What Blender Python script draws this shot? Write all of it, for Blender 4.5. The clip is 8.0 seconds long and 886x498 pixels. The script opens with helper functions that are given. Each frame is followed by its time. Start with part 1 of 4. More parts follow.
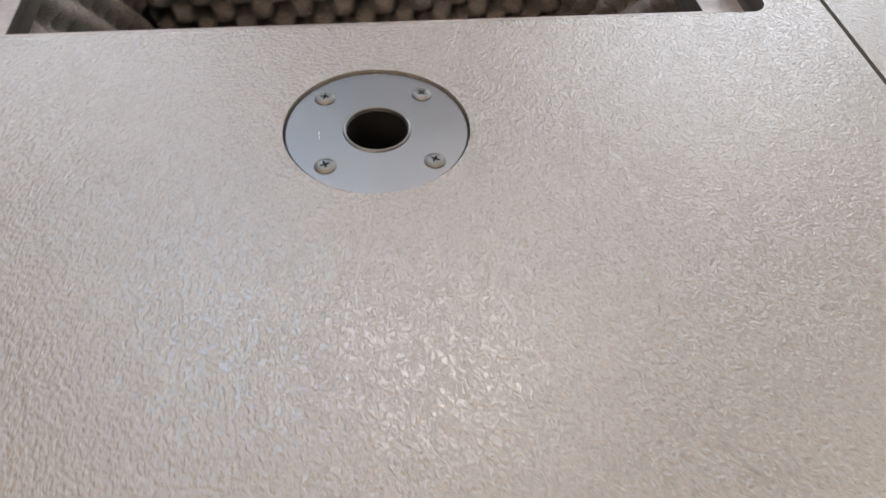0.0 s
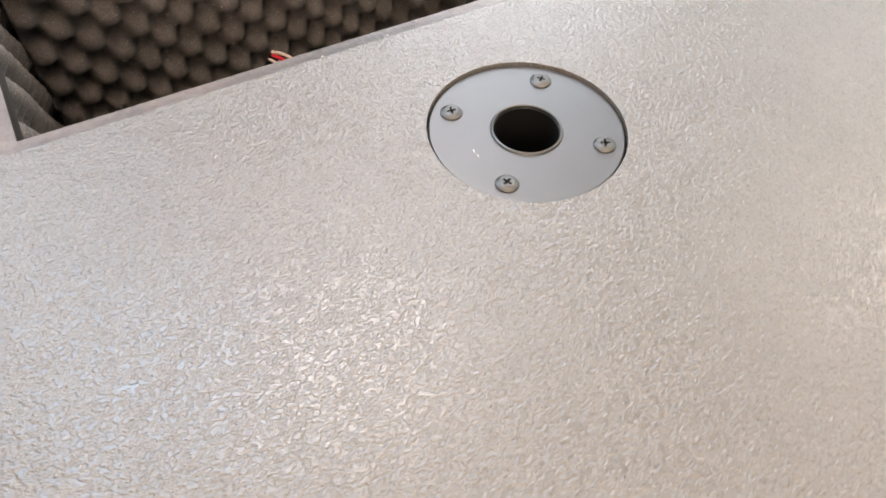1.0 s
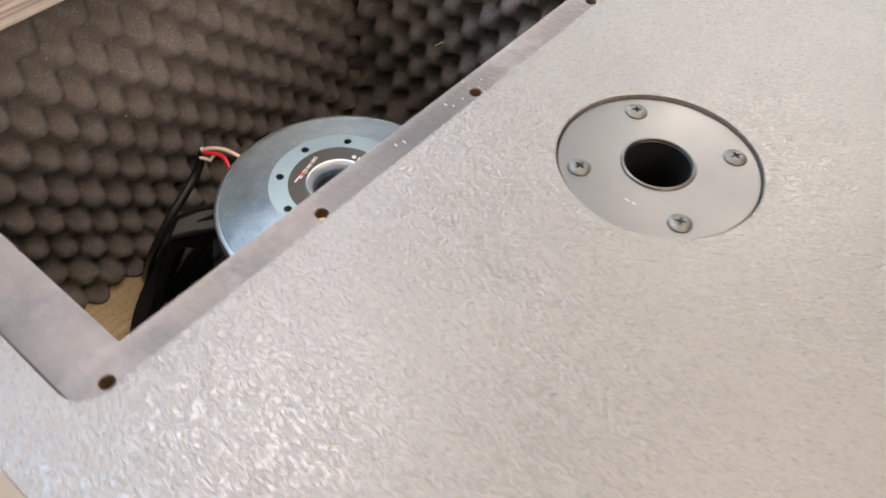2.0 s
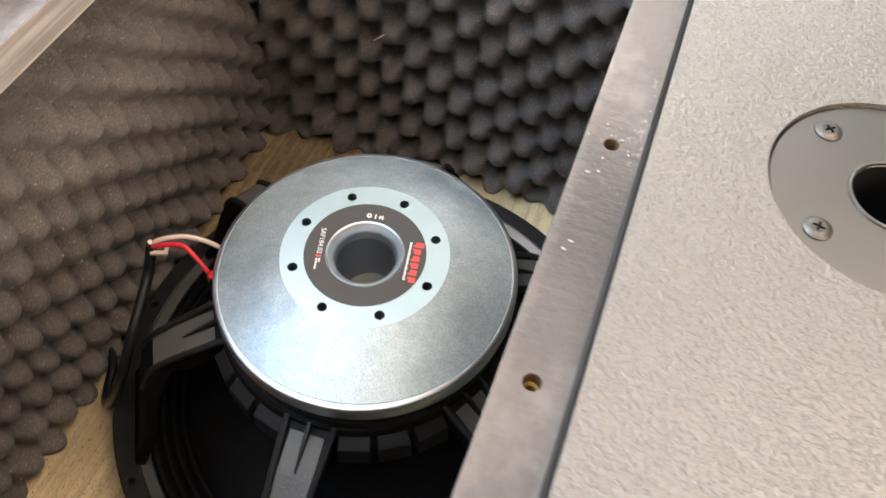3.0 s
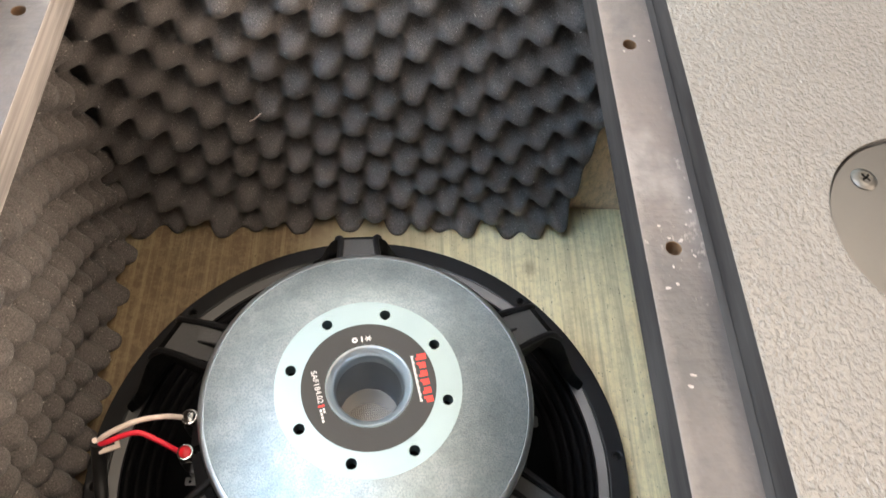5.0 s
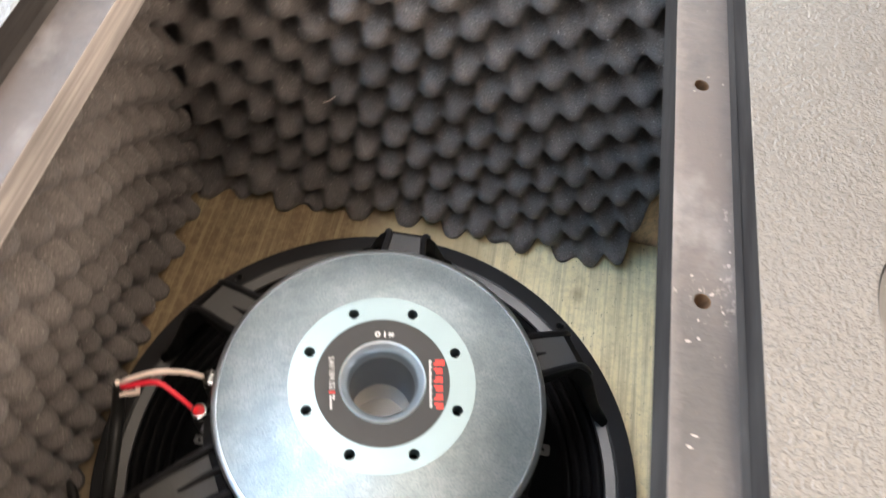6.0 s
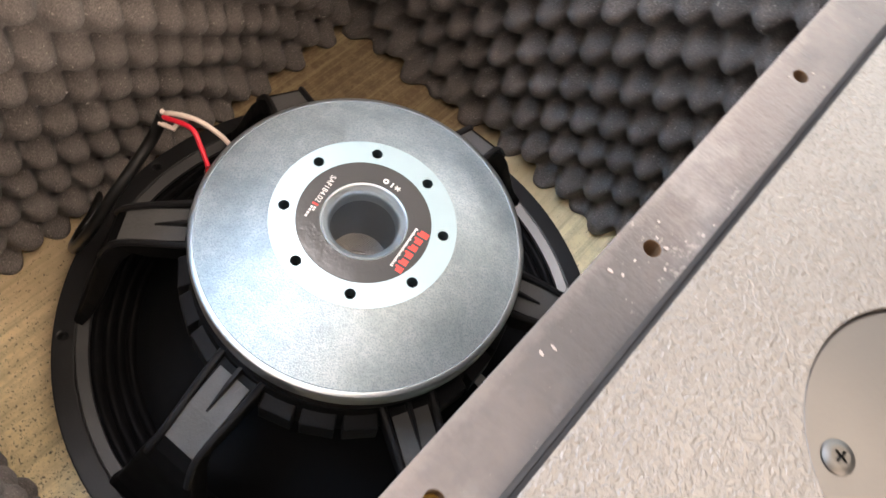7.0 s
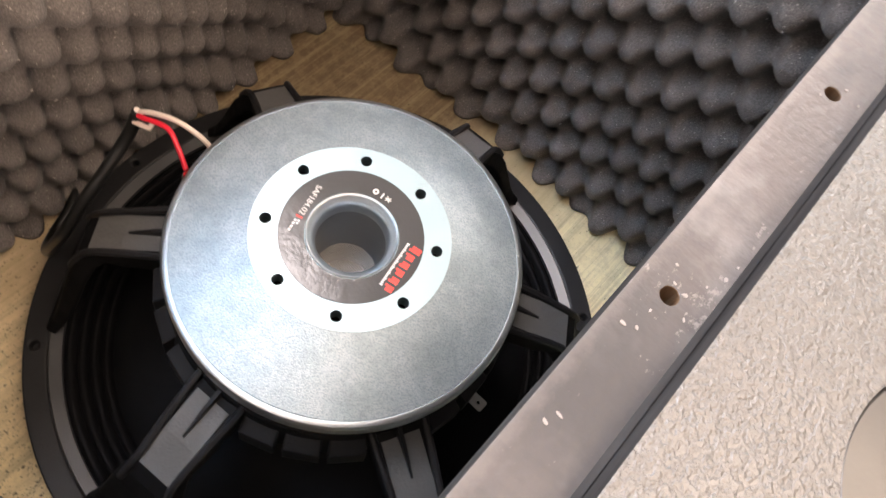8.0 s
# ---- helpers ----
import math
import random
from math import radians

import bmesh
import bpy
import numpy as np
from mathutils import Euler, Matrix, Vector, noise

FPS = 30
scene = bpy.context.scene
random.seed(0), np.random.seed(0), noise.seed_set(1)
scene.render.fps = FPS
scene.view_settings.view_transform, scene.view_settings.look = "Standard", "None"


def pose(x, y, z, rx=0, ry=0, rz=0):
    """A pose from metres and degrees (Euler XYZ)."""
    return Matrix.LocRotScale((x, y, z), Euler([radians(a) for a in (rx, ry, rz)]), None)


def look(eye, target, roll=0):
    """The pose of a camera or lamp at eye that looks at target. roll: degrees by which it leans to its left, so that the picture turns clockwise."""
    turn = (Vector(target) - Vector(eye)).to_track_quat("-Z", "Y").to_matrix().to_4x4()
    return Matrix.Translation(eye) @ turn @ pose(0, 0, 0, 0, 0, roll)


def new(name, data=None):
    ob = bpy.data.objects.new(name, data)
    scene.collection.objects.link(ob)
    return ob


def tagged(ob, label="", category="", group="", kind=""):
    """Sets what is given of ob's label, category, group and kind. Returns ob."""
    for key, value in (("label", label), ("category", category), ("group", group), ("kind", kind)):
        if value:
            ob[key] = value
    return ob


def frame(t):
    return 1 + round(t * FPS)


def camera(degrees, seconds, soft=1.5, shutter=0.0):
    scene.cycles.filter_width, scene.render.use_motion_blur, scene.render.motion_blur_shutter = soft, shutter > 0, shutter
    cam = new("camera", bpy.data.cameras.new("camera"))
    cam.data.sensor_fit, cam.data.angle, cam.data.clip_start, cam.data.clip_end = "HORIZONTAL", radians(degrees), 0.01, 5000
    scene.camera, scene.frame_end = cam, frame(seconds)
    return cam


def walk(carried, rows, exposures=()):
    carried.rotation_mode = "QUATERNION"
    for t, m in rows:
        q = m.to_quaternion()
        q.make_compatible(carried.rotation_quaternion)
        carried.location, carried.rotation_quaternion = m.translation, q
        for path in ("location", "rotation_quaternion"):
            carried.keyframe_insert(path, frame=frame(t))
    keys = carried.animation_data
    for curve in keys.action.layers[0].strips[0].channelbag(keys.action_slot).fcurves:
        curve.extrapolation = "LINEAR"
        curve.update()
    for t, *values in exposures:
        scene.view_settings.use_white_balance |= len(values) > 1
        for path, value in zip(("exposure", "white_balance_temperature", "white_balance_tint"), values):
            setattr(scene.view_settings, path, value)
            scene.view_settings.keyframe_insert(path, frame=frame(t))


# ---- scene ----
# camera: carried by hand over an open loudspeaker cabinet
cam = camera(60.8, 8.0, soft=1.5, shutter=0.35)
PATH = [
    (0, (-0.009, -0.603, 0.727), (0.189, 0.675, -0.798), 3.1),
    (0.3, (-0.046, -0.554, 0.712), (0.293, 0.681, -0.824), 4.2),
    (0.5, (-0.082, -0.512, 0.697), (0.338, 0.67, -0.86), 3.5),
    (0.8, (-0.169, -0.476, 0.707), (0.454, 0.589, -0.867), 4.9),
    (1, (-0.192, -0.502, 0.718), (0.431, 0.55, -0.865), 2.4),
    (1.3, (-0.229, -0.495, 0.708), (0.557, 0.484, -0.849), 3.0),
    (1.5, (-0.258, -0.48, 0.72), (0.605, 0.443, -0.83), 4.5),
    (1.8, (-0.281, -0.4, 0.717), (0.664, 0.441, -0.832), 2.8),
    (2, (-0.3, -0.353, 0.712), (0.698, 0.432, -0.834), 1.8),
    (2.2, (-0.298, -0.306, 0.705), (0.724, 0.396, -0.865), 1.6),
    (3.3, (-0.245, -0.091, 0.681), (0.831, 0.107, -0.993), 4.8),
    (3.5, (-0.24, -0.061, 0.686), (0.832, 0.03, -1.0), 6.4),
    (3.8, (-0.239, -0.027, 0.683), (0.81, -0.061, -1.019), 8.0),
    (4, (-0.241, -0.013, 0.678), (0.793, -0.121, -1.03), 9.3),
    (4.2, (-0.244, -0.003, 0.674), (0.784, -0.154, -1.035), 10.1),
    (4.5, (-0.227, -0.002, 0.686), (0.8, -0.181, -1.022), 10.0),
    (4.7, (-0.205, -0.004, 0.695), (0.839, -0.182, -1.001), 9.6),
    (5.8, (-0.16, -0.009, 0.699), (0.907, -0.057, -0.992), 9.2),
    (6, (-0.175, -0.028, 0.697), (0.879, 0.003, -1.002), 10.1),
    (6.2, (-0.188, -0.059, 0.693), (0.84, 0.049, -1.02), 12.7),
    (6.5, (-0.197, -0.124, 0.68), (0.774, 0.122, -1.051), 15.5),
    (6.7, (-0.197, -0.138, 0.68), (0.732, 0.172, -1.064), 18.5),
    (7, (-0.185, -0.129, 0.665), (0.687, 0.214, -1.102), 22.6),
    (7.2, (-0.167, -0.123, 0.653), (0.677, 0.219, -1.127), 25.0),
    (7.5, (-0.149, -0.115, 0.637), (0.666, 0.192, -1.163), 27.3),
    (7.8, (-0.144, -0.111, 0.635), (0.667, 0.183, -1.169), 27.0),
    (8, (-0.154, -0.107, 0.647), (0.681, 0.179, -1.147), 25.3),
]
EXPOSURES = [(0.0, -0.58, 6550, 11), (1.0, -0.25, 6550, 11), (2.0, -0.17, 6400, 11), (3.5, 0.12, 6450, 8), (4.5, 0.16, 6400, 7), (6.0, 0.14, 6300, 9), (8.0, 0.19, 6600, 15)]
walk(cam, [(t, look(eye, target, roll)) for t, eye, target, roll in PATH], EXPOSURES)

# ------------------------------------------------------------------ light
WINDOW_POWER = (42.0, 66.0, 84.0)
world = bpy.data.worlds.new("sky")
scene.world = world
world.use_nodes = True
wn = world.node_tree.nodes
sky = wn.new("ShaderNodeTexSky")
sky.sky_type, sky.sun_disc, sky.sun_elevation, sky.sun_rotation = "NISHITA", False, radians(35), radians(30)
world.node_tree.links.new(sky.outputs[0], wn["Background"].inputs[0])
wn["Background"].inputs[1].default_value = 0.1

# room around the cabinet; its walls and ceiling are unseen, added to bounce light
FLOOR_Z, CEIL_Z = -0.11, 2.45
RX0, RX1, RY0, RY1 = -2.2, 2.6, -2.4, 2.2


def area_lamp(name, place, target, size, size_y, power, colour):
    data = bpy.data.lights.new(name, "AREA")
    data.shape, data.size, data.size_y, data.energy, data.color = "RECTANGLE", size, size_y, power, colour
    ob = new(name, data)
    ob.matrix_world = look(place, target)
    return ob


# ------------------------------------------------------------------ materials
def material(name, colour=(0.5, 0.5, 0.5), rough=0.5, metal=0.0, spec=0.5):
    m = bpy.data.materials.new(name)
    m.use_nodes = True
    b = m.node_tree.nodes["Principled BSDF"]
    b.inputs["Base Color"].default_value = (*colour, 1)
    b.inputs["Roughness"].default_value = rough
    b.inputs["Metallic"].default_value = metal
    b.inputs["Specular IOR Level"].default_value = spec
    return m


class Graph:
    """Short hand for building a node material."""

    def __init__(self, m):
        self.n, self.l = m.node_tree.nodes, m.node_tree.links
        self.b = self.n["Principled BSDF"]
        self.coord = self.n.new("ShaderNodeTexCoord").outputs["Object"]

    def put(self, value, socket):
        if isinstance(value, (int, float)):
            socket.default_value = value
        elif isinstance(value, tuple):
            socket.default_value = value if len(value) == len(socket.default_value) else (*value, 1)
        else:
            self.l.new(value, socket)

    def mapping(self, scale, rot=(0, 0, 0)):
        n = self.n.new("ShaderNodeMapping")
        self.l.new(self.coord, n.inputs[0])
        n.inputs["Scale"].default_value, n.inputs["Rotation"].default_value = scale, rot
        return n.outputs[0]

    def noise(self, scale, detail=2.0, rough=0.5, vector=None, distortion=0.0):
        n = self.n.new("ShaderNodeTexNoise")
        self.l.new(vector or self.coord, n.inputs["Vector"])
        for k, v in (("Scale", scale), ("Detail", detail), ("Roughness", rough), ("Distortion", distortion)):
            n.inputs[k].default_value = v
        return n.outputs[0]

    def near(self, point, stretch):
        """Distance from a point, stretched along the axes."""
        n = self.n.new("ShaderNodeVectorMath")
        n.operation = "DISTANCE"
        m = self.n.new("ShaderNodeVectorMath")
        m.operation, m.inputs[1].default_value = "MULTIPLY", stretch
        self.l.new(self.coord, m.inputs[0])
        self.l.new(m.outputs[0], n.inputs[0])
        n.inputs[1].default_value = [a * b for a, b in zip(point, stretch)]
        return n.outputs["Value"]

    def ramp(self, value, *stops):
        n = self.n.new("ShaderNodeValToRGB")
        self.l.new(value, n.inputs[0])
        e = n.color_ramp.elements
        while len(e) < len(stops):
            e.new(0.5)
        for k, (at, c) in enumerate(stops):
            e[k].position = at
            e[k].color = (c, c, c, 1) if isinstance(c, (int, float)) else (*c, 1)
        return n.outputs[0]

    def mix(self, fac, a, b, mode="MIX"):
        n = self.n.new("ShaderNodeMix")
        n.data_type, n.blend_type = "RGBA", mode
        self.put(fac, n.inputs[0]), self.put(a, n.inputs[6]), self.put(b, n.inputs[7])
        return n.outputs[2]

    def math(self, op, a, b=0.0):
        n = self.n.new("ShaderNodeMath")
        n.operation = op
        self.put(a, n.inputs[0]), self.put(b, n.inputs[1])
        return n.outputs[0]

    def bump(self, height, strength=0.5, distance=0.001, normal=None):
        n = self.n.new("ShaderNodeBump")
        self.l.new(height, n.inputs["Height"])
        n.inputs["Strength"].default_value, n.inputs["Distance"].default_value = strength, distance
        if normal:
            self.l.new(normal, n.inputs["Normal"])
        return n.outputs[0]

    def out(self, **sockets):
        for k, v in sockets.items():
            self.put(v, self.b.inputs[k.replace("_", " ")])


def paint_material():
    """Grey textured cabinet paint: orange peel grain with a satin skin."""
    m = material("textured_paint", (0.4, 0.4, 0.4), 0.45)
    g = Graph(m)
    grain, grit, large = g.noise(400, 2.5, 0.5), g.noise(720, 2, 0.6), g.noise(9, 4, 0.6)
    col = g.mix(g.ramp(large, (0.3, 0.0), (0.7, 1.0)), PAINT_A, PAINT_B)
    # Low grit is coloured darker, for the shade in the pits.
    col = g.mix(g.ramp(grit, (0.32, 0.35), (0.43, 0.0)), col, tuple(c * 0.35 for c in PAINT_A))
    col = g.mix(g.ramp(grit, (0.58, 0.0), (0.70, 0.2)), col, tuple(c * 1.5 for c in PAINT_B))
    # Pale patch is a highlight painted into the colour.
    glint_patch = g.math("ADD", g.near((0.057, -0.431, 0.545), (0.55, 1.0, 1.0)), g.math("MULTIPLY", g.noise(160, 4, 0.7), 0.05))
    col = g.mix(g.ramp(glint_patch, (0.020, 0.15), (0.029, 0.0)), col, (0.36, 0.35, 0.34))
    lumps = g.ramp(grain, (0.38, 0.0), (0.60, 1.0))
    h = g.math("ADD", g.math("MULTIPLY", lumps, 0.40), g.math("MULTIPLY", grit, 0.24))
    g.out(Base_Color=col, Roughness=0.20, Specular_IOR_Level=0.8, Normal=g.bump(h, 1.0, 0.00085))
    return m


def ledge_material():
    """Thin smooth grey paint on plywood, rubbed and smudged, with pale chips."""
    m = material("worn_paint", (0.2, 0.2, 0.2), 0.4, 0, 0.36)
    g = Graph(m)
    grain = g.noise(90, 5, 0.65, g.mapping((1.4, 0.3, 1.0)))
    blotch, cloud = g.noise(15, 5, 0.7), g.noise(5.5, 3, 0.5)
    col = g.mix(g.ramp(cloud, (0.35, 0.0), (0.65, 1.0)), (0.108, 0.093, 0.088), (0.142, 0.120, 0.111))
    col = g.mix(g.ramp(blotch, (0.48, 0.0), (0.66, 0.75)), col, (0.066, 0.063, 0.063))
    col = g.mix(g.ramp(grain, (0.50, 0.0), (0.74, 0.45)), col, (0.075, 0.071, 0.070))
    rubbed = g.ramp(g.noise(22, 4, 0.6), (0.54, 0.0), (0.70, 0.75))
    col = g.mix(rubbed, col, (0.21, 0.19, 0.18))
    around = g.ramp(g.near((0.0, -0.142, LEDGE_TOP), (1.0, 1.0, 1.0)), (0.010, 0.085), (0.040, 0.0))
    smudge = g.ramp(g.math("ADD", g.near((-0.045, -0.135, LEDGE_TOP), (0.7, 1.0, 1.0)), g.math("MULTIPLY", blotch, 0.03)), (0.025, 0.8), (0.055, 0.0))
    col = g.mix(smudge, col, (0.052, 0.050, 0.051))
    worn_edge = g.ramp(g.math("ADD", g.near((0.0, -0.1245, LEDGE_TOP), (0.0, 1.0, 0.0)), g.math("MULTIPLY", g.noise(120, 4, 0.7), 0.012)), (0.0065, 0.25), (0.0105, 0.0))
    col = g.mix(worn_edge, col, (0.26, 0.225, 0.205))
    near_groove = g.ramp(g.near((0.0, -0.1525, LEDGE_TOP), (0.0, 1.0, 0.0)), (0.0, 0.045), (0.006, 0.0))
    lumps = g.math("ADD", g.math("MULTIPLY", g.noise(300, 4, 0.65, g.mapping((0.8, 1.2, 1.0))), 0.72), g.math("MULTIPLY", g.noise(45, 3, 0.6), 0.36))
    chips = g.ramp(g.math("ADD", g.math("ADD", lumps, around), near_groove), (0.705, 0.0), (0.775, 0.7))
    col = g.mix(chips, col, (0.30, 0.262, 0.24))
    g.out(Base_Color=col, Roughness=g.ramp(blotch, (0.3, 0.26), (0.7, 0.44)),
          Normal=g.bump(g.math("ADD", grain, g.math("MULTIPLY", g.noise(260, 2), 0.7)), 0.8, 0.0008))
    return m


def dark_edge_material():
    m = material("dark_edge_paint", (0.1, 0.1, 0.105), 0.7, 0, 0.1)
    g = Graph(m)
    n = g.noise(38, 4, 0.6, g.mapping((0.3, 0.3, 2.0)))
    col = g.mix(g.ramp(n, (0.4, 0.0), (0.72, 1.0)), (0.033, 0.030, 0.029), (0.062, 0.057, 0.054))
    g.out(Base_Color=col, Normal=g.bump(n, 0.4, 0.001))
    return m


def ply_material(name, light, dark, seed, brown, warm):
    """Bare plywood, grain along x, tan along one side and browner towards one corner."""
    m = material(name, light, 0.6)
    g = Graph(m)
    turn = (0, 0, radians(seed))
    long_grain = g.noise(1.0, 6, 0.68, g.mapping((5, 190, 60), turn), 0.3)
    wide = g.noise(1.0, 4, 0.6, g.mapping((3.5, 22, 20), turn), 1.2)
    blotch, mottle = g.noise(9, 4, 0.6), g.noise(110, 5, 0.75)
    col = g.mix(g.ramp(wide, (0.32, 0.0), (0.70, 0.8)), light, dark)
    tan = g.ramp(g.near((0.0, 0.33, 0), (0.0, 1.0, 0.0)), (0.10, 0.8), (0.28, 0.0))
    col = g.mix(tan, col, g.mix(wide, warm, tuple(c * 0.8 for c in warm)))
    brown_corner = g.ramp(g.math("ADD", g.near((0.35, 0.42, 0), (0.9, 1.0, 0.0)), g.math("MULTIPLY", blotch, 0.16)), (0.42, 1.0), (0.62, 0.0))
    col = g.mix(brown_corner, col, g.mix(wide, brown, tuple(c * 0.72 for c in brown)))
    col = g.mix(g.ramp(long_grain, (0.46, 0.0), (0.70, 0.7)), col, tuple(c * 0.5 for c in dark))
    col = g.mix(g.ramp(mottle, (0.40, 0.28), (0.54, 0.0)), col, tuple(c * 0.55 for c in dark))
    col = g.mix(g.ramp(blotch, (0.5, 0.0), (0.75, 0.12)), col, tuple(c * 1.2 for c in light))
    stain = g.ramp(g.math("ADD", g.noise(240, 3, 0.6, g.mapping((0.7, 1.5, 1.0))), g.math("MULTIPLY", blotch, 0.18)), (0.76, 0.0), (0.82, 0.8))
    col = g.mix(stain, col, (0.07, 0.055, 0.035))
    more = g.ramp(g.near((-0.32, 0, 0), (1.0, 0.0, 0.0)), (0.05, 0.10), (0.36, 0.0))
    specks = g.ramp(g.math("ADD", g.noise(420, 3, 0.65), more), (0.68, 0.0), (0.72, 0.85))
    col = g.mix(specks, col, (0.06, 0.048, 0.035))
    knot = g.ramp(g.math("ADD", g.near((0.228, -0.164, 0), (1.0, 1.8, 0.0)), g.math("MULTIPLY", g.noise(90, 4, 0.7), 0.016)), (0.012, 0.55), (0.022, 0.0))
    col = g.mix(knot, col, (0.33, 0.23, 0.10))
    g.out(Base_Color=col, Roughness=g.ramp(blotch, (0.3, 0.5), (0.7, 0.72)), Normal=g.bump(long_grain, 0.35, 0.0008))
    return m


def edge_ply_material():
    """Cut plywood edge: thin plies in grey-washed layers."""
    m = material("cut_ply_edge", (0.3, 0.27, 0.24), 0.7)
    g = Graph(m)
    plies = g.noise(1.0, 3, 0.55, g.mapping((5.0, 60, 330)))
    stain = g.noise(24, 4, 0.65, g.mapping((0.5, 1.0, 1.4)))
    col = g.mix(g.ramp(plies, (0.36, 0.0), (0.64, 1.0)), (0.25, 0.222, 0.207), (0.48, 0.43, 0.40))
    col = g.mix(g.ramp(stain, (0.45, 0.0), (0.68, 0.6)), col, (0.20, 0.18, 0.168))
    g.out(Base_Color=col, Normal=g.bump(plies, 0.5, 0.001))
    return m


def foam_material():
    """Open-cell charcoal foam with fine cells and pale dust."""
    m = material("charcoal_foam", (0.07, 0.066, 0.064), 0.95, 0, 0.15)
    g = Graph(m)
    cells, big = g.noise(900, 2, 0.6), g.noise(14, 3, 0.5)
    col = g.mix(g.ramp(big, (0.35, 0.0), (0.7, 1.0)), FOAM_A, FOAM_B)
    col = g.mix(g.ramp(cells, (0.4, 0.6), (0.62, 0.0)), col, tuple(c * 0.35 for c in FOAM_A))
    dust = g.ramp(g.noise(560, 2, 0.6), (0.645, 0.0), (0.72, 0.55))
    col = g.mix(dust, col, (0.55, 0.50, 0.46))
    g.out(Base_Color=col, Normal=g.bump(cells, 0.7, 0.0012), Sheen_Weight=0.12, Sheen_Roughness=0.6)
    return m


def zinc_material():
    """Zinc plated steel with rolled, mottled grain."""
    m = material("zinc_plate", (0.72, 0.76, 0.77), 0.28, 1.0)
    g = Graph(m)
    mottled = g.noise(1.0, 6, 0.72, g.mapping((95, 60, 60), (0, 0, 0.2)), 0.6)
    cloud, fine = g.noise(26, 6, 0.7), g.noise(1.0, 3, 0.7, g.mapping((1000, 750, 900), (0, 0, 0.6)))
    col = g.mix(g.ramp(mottled, (0.36, 0.0), (0.62, 1.0)), (0.33, 0.395, 0.415), (0.435, 0.487, 0.507))
    col = g.mix(g.ramp(cloud, (0.50, 0.0), (0.60, 0.27)), col, (0.21, 0.265, 0.28))
    col = g.mix(g.ramp(fine, (0.40, 0.6), (0.52, 0.0)), col, (0.22, 0.265, 0.28))
    g.out(Base_Color=col, Roughness=g.ramp(mottled, (0.3, 0.38), (0.72, 0.49)), Normal=g.bump(fine, 0.6, 0.0005), Anisotropic=0.72, Anisotropic_Rotation=0.25)
    turned = g.n.new("ShaderNodeTangent")
    turned.direction_type, turned.axis = "RADIAL", "Z"
    g.out(Tangent=turned.outputs[0])
    return m


def brushed_material(name, colour, rough):
    m = material(name, colour, rough, 1.0)
    g = Graph(m)
    n, big = g.noise(500, 3, 0.6), g.noise(12, 3, 0.5)
    g.out(Base_Color=g.mix(g.ramp(big, (0.35, 0.0), (0.7, 1.0)), colour, tuple(c * 0.88 for c in colour)),
          Roughness=g.ramp(big, (0.3, rough * 0.85), (0.7, rough * 1.15)), Normal=g.bump(n, 0.12, 0.0004))
    return m


def speckled(name, colour, rough, scale=400, strength=0.3, spec=0.5, spread=0.25, metal=0.0):
    """Painted, moulded or sheathed stuff with a fine grain and slight soiling."""
    m = material(name, colour, rough, metal, spec)
    g = Graph(m)
    n, big = g.noise(scale, 3, 0.6), g.noise(scale / 25, 3, 0.6)
    col = g.mix(g.ramp(big, (0.35, 0.0), (0.7, 1.0)), colour, tuple(min(1, c * (1 + spread)) for c in colour))
    g.out(Base_Color=col, Roughness=g.ramp(big, (0.3, rough * 0.85), (0.7, min(1, rough * 1.15))), Normal=g.bump(n, strength, 0.0006))
    return m


LEDGE_TOP = 0.416 + 0.11
PAINT_A, PAINT_B = (0.122, 0.113, 0.105), (0.134, 0.125, 0.115)
FOAM_A, FOAM_B = (0.148, 0.132, 0.124), (0.196, 0.176, 0.165)
PAINT, LEDGE, DARK_EDGE = paint_material(), ledge_material(), dark_edge_material()
EDGE_PLY = edge_ply_material()
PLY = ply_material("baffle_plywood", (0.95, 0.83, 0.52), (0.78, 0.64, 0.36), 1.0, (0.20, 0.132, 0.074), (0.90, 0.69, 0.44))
WALL_PLY = ply_material("wall_plywood", (0.97, 0.75, 0.54), (0.88, 0.66, 0.46), 3.0, (0.84, 0.70, 0.53), (0.86, 0.72, 0.55))
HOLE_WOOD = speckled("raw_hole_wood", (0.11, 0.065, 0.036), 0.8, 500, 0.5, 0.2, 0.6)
CHIP_WOOD = speckled("bare_chip_wood", (0.30, 0.262, 0.242), 0.7, 900, 0.4, 0.2, 0.3)
LINT = speckled("pale_lint", (0.42, 0.39, 0.36), 0.8, 500, 0.2, 0.2)
FOAM = foam_material()
ZINC = zinc_material()
BRIGHT_ZINC = brushed_material("bright_zinc", (0.30, 0.375, 0.39), 0.42)
STEEL = brushed_material("satin_steel", (0.155, 0.154, 0.154), 0.38)
SCREW_STEEL = brushed_material("screw_steel", (0.115, 0.112, 0.107), 0.42)
CHROME = brushed_material("chrome_cap", (0.62, 0.60, 0.57), 0.22)
BRASS = brushed_material("brass", (0.62, 0.43, 0.13), 0.35)
BORE_STEEL = brushed_material("bore_steel", (0.30, 0.33, 0.37), 0.42)
LIP_ZINC = brushed_material("polished_zinc", (0.66, 0.73, 0.78), 0.42)
# The rim's zinc is the plate's own, coloured paler for the light it catches.
LIT_RIM_ZINC = brushed_material("lit_rim_zinc", (0.60, 0.63, 0.65), 0.36)
MESH_STEEL = brushed_material("mesh_steel", (0.42, 0.40, 0.37), 0.5)
CAST = speckled("black_cast_frame", (0.011, 0.011, 0.012), 0.5, 700, 0.3, 0.32)
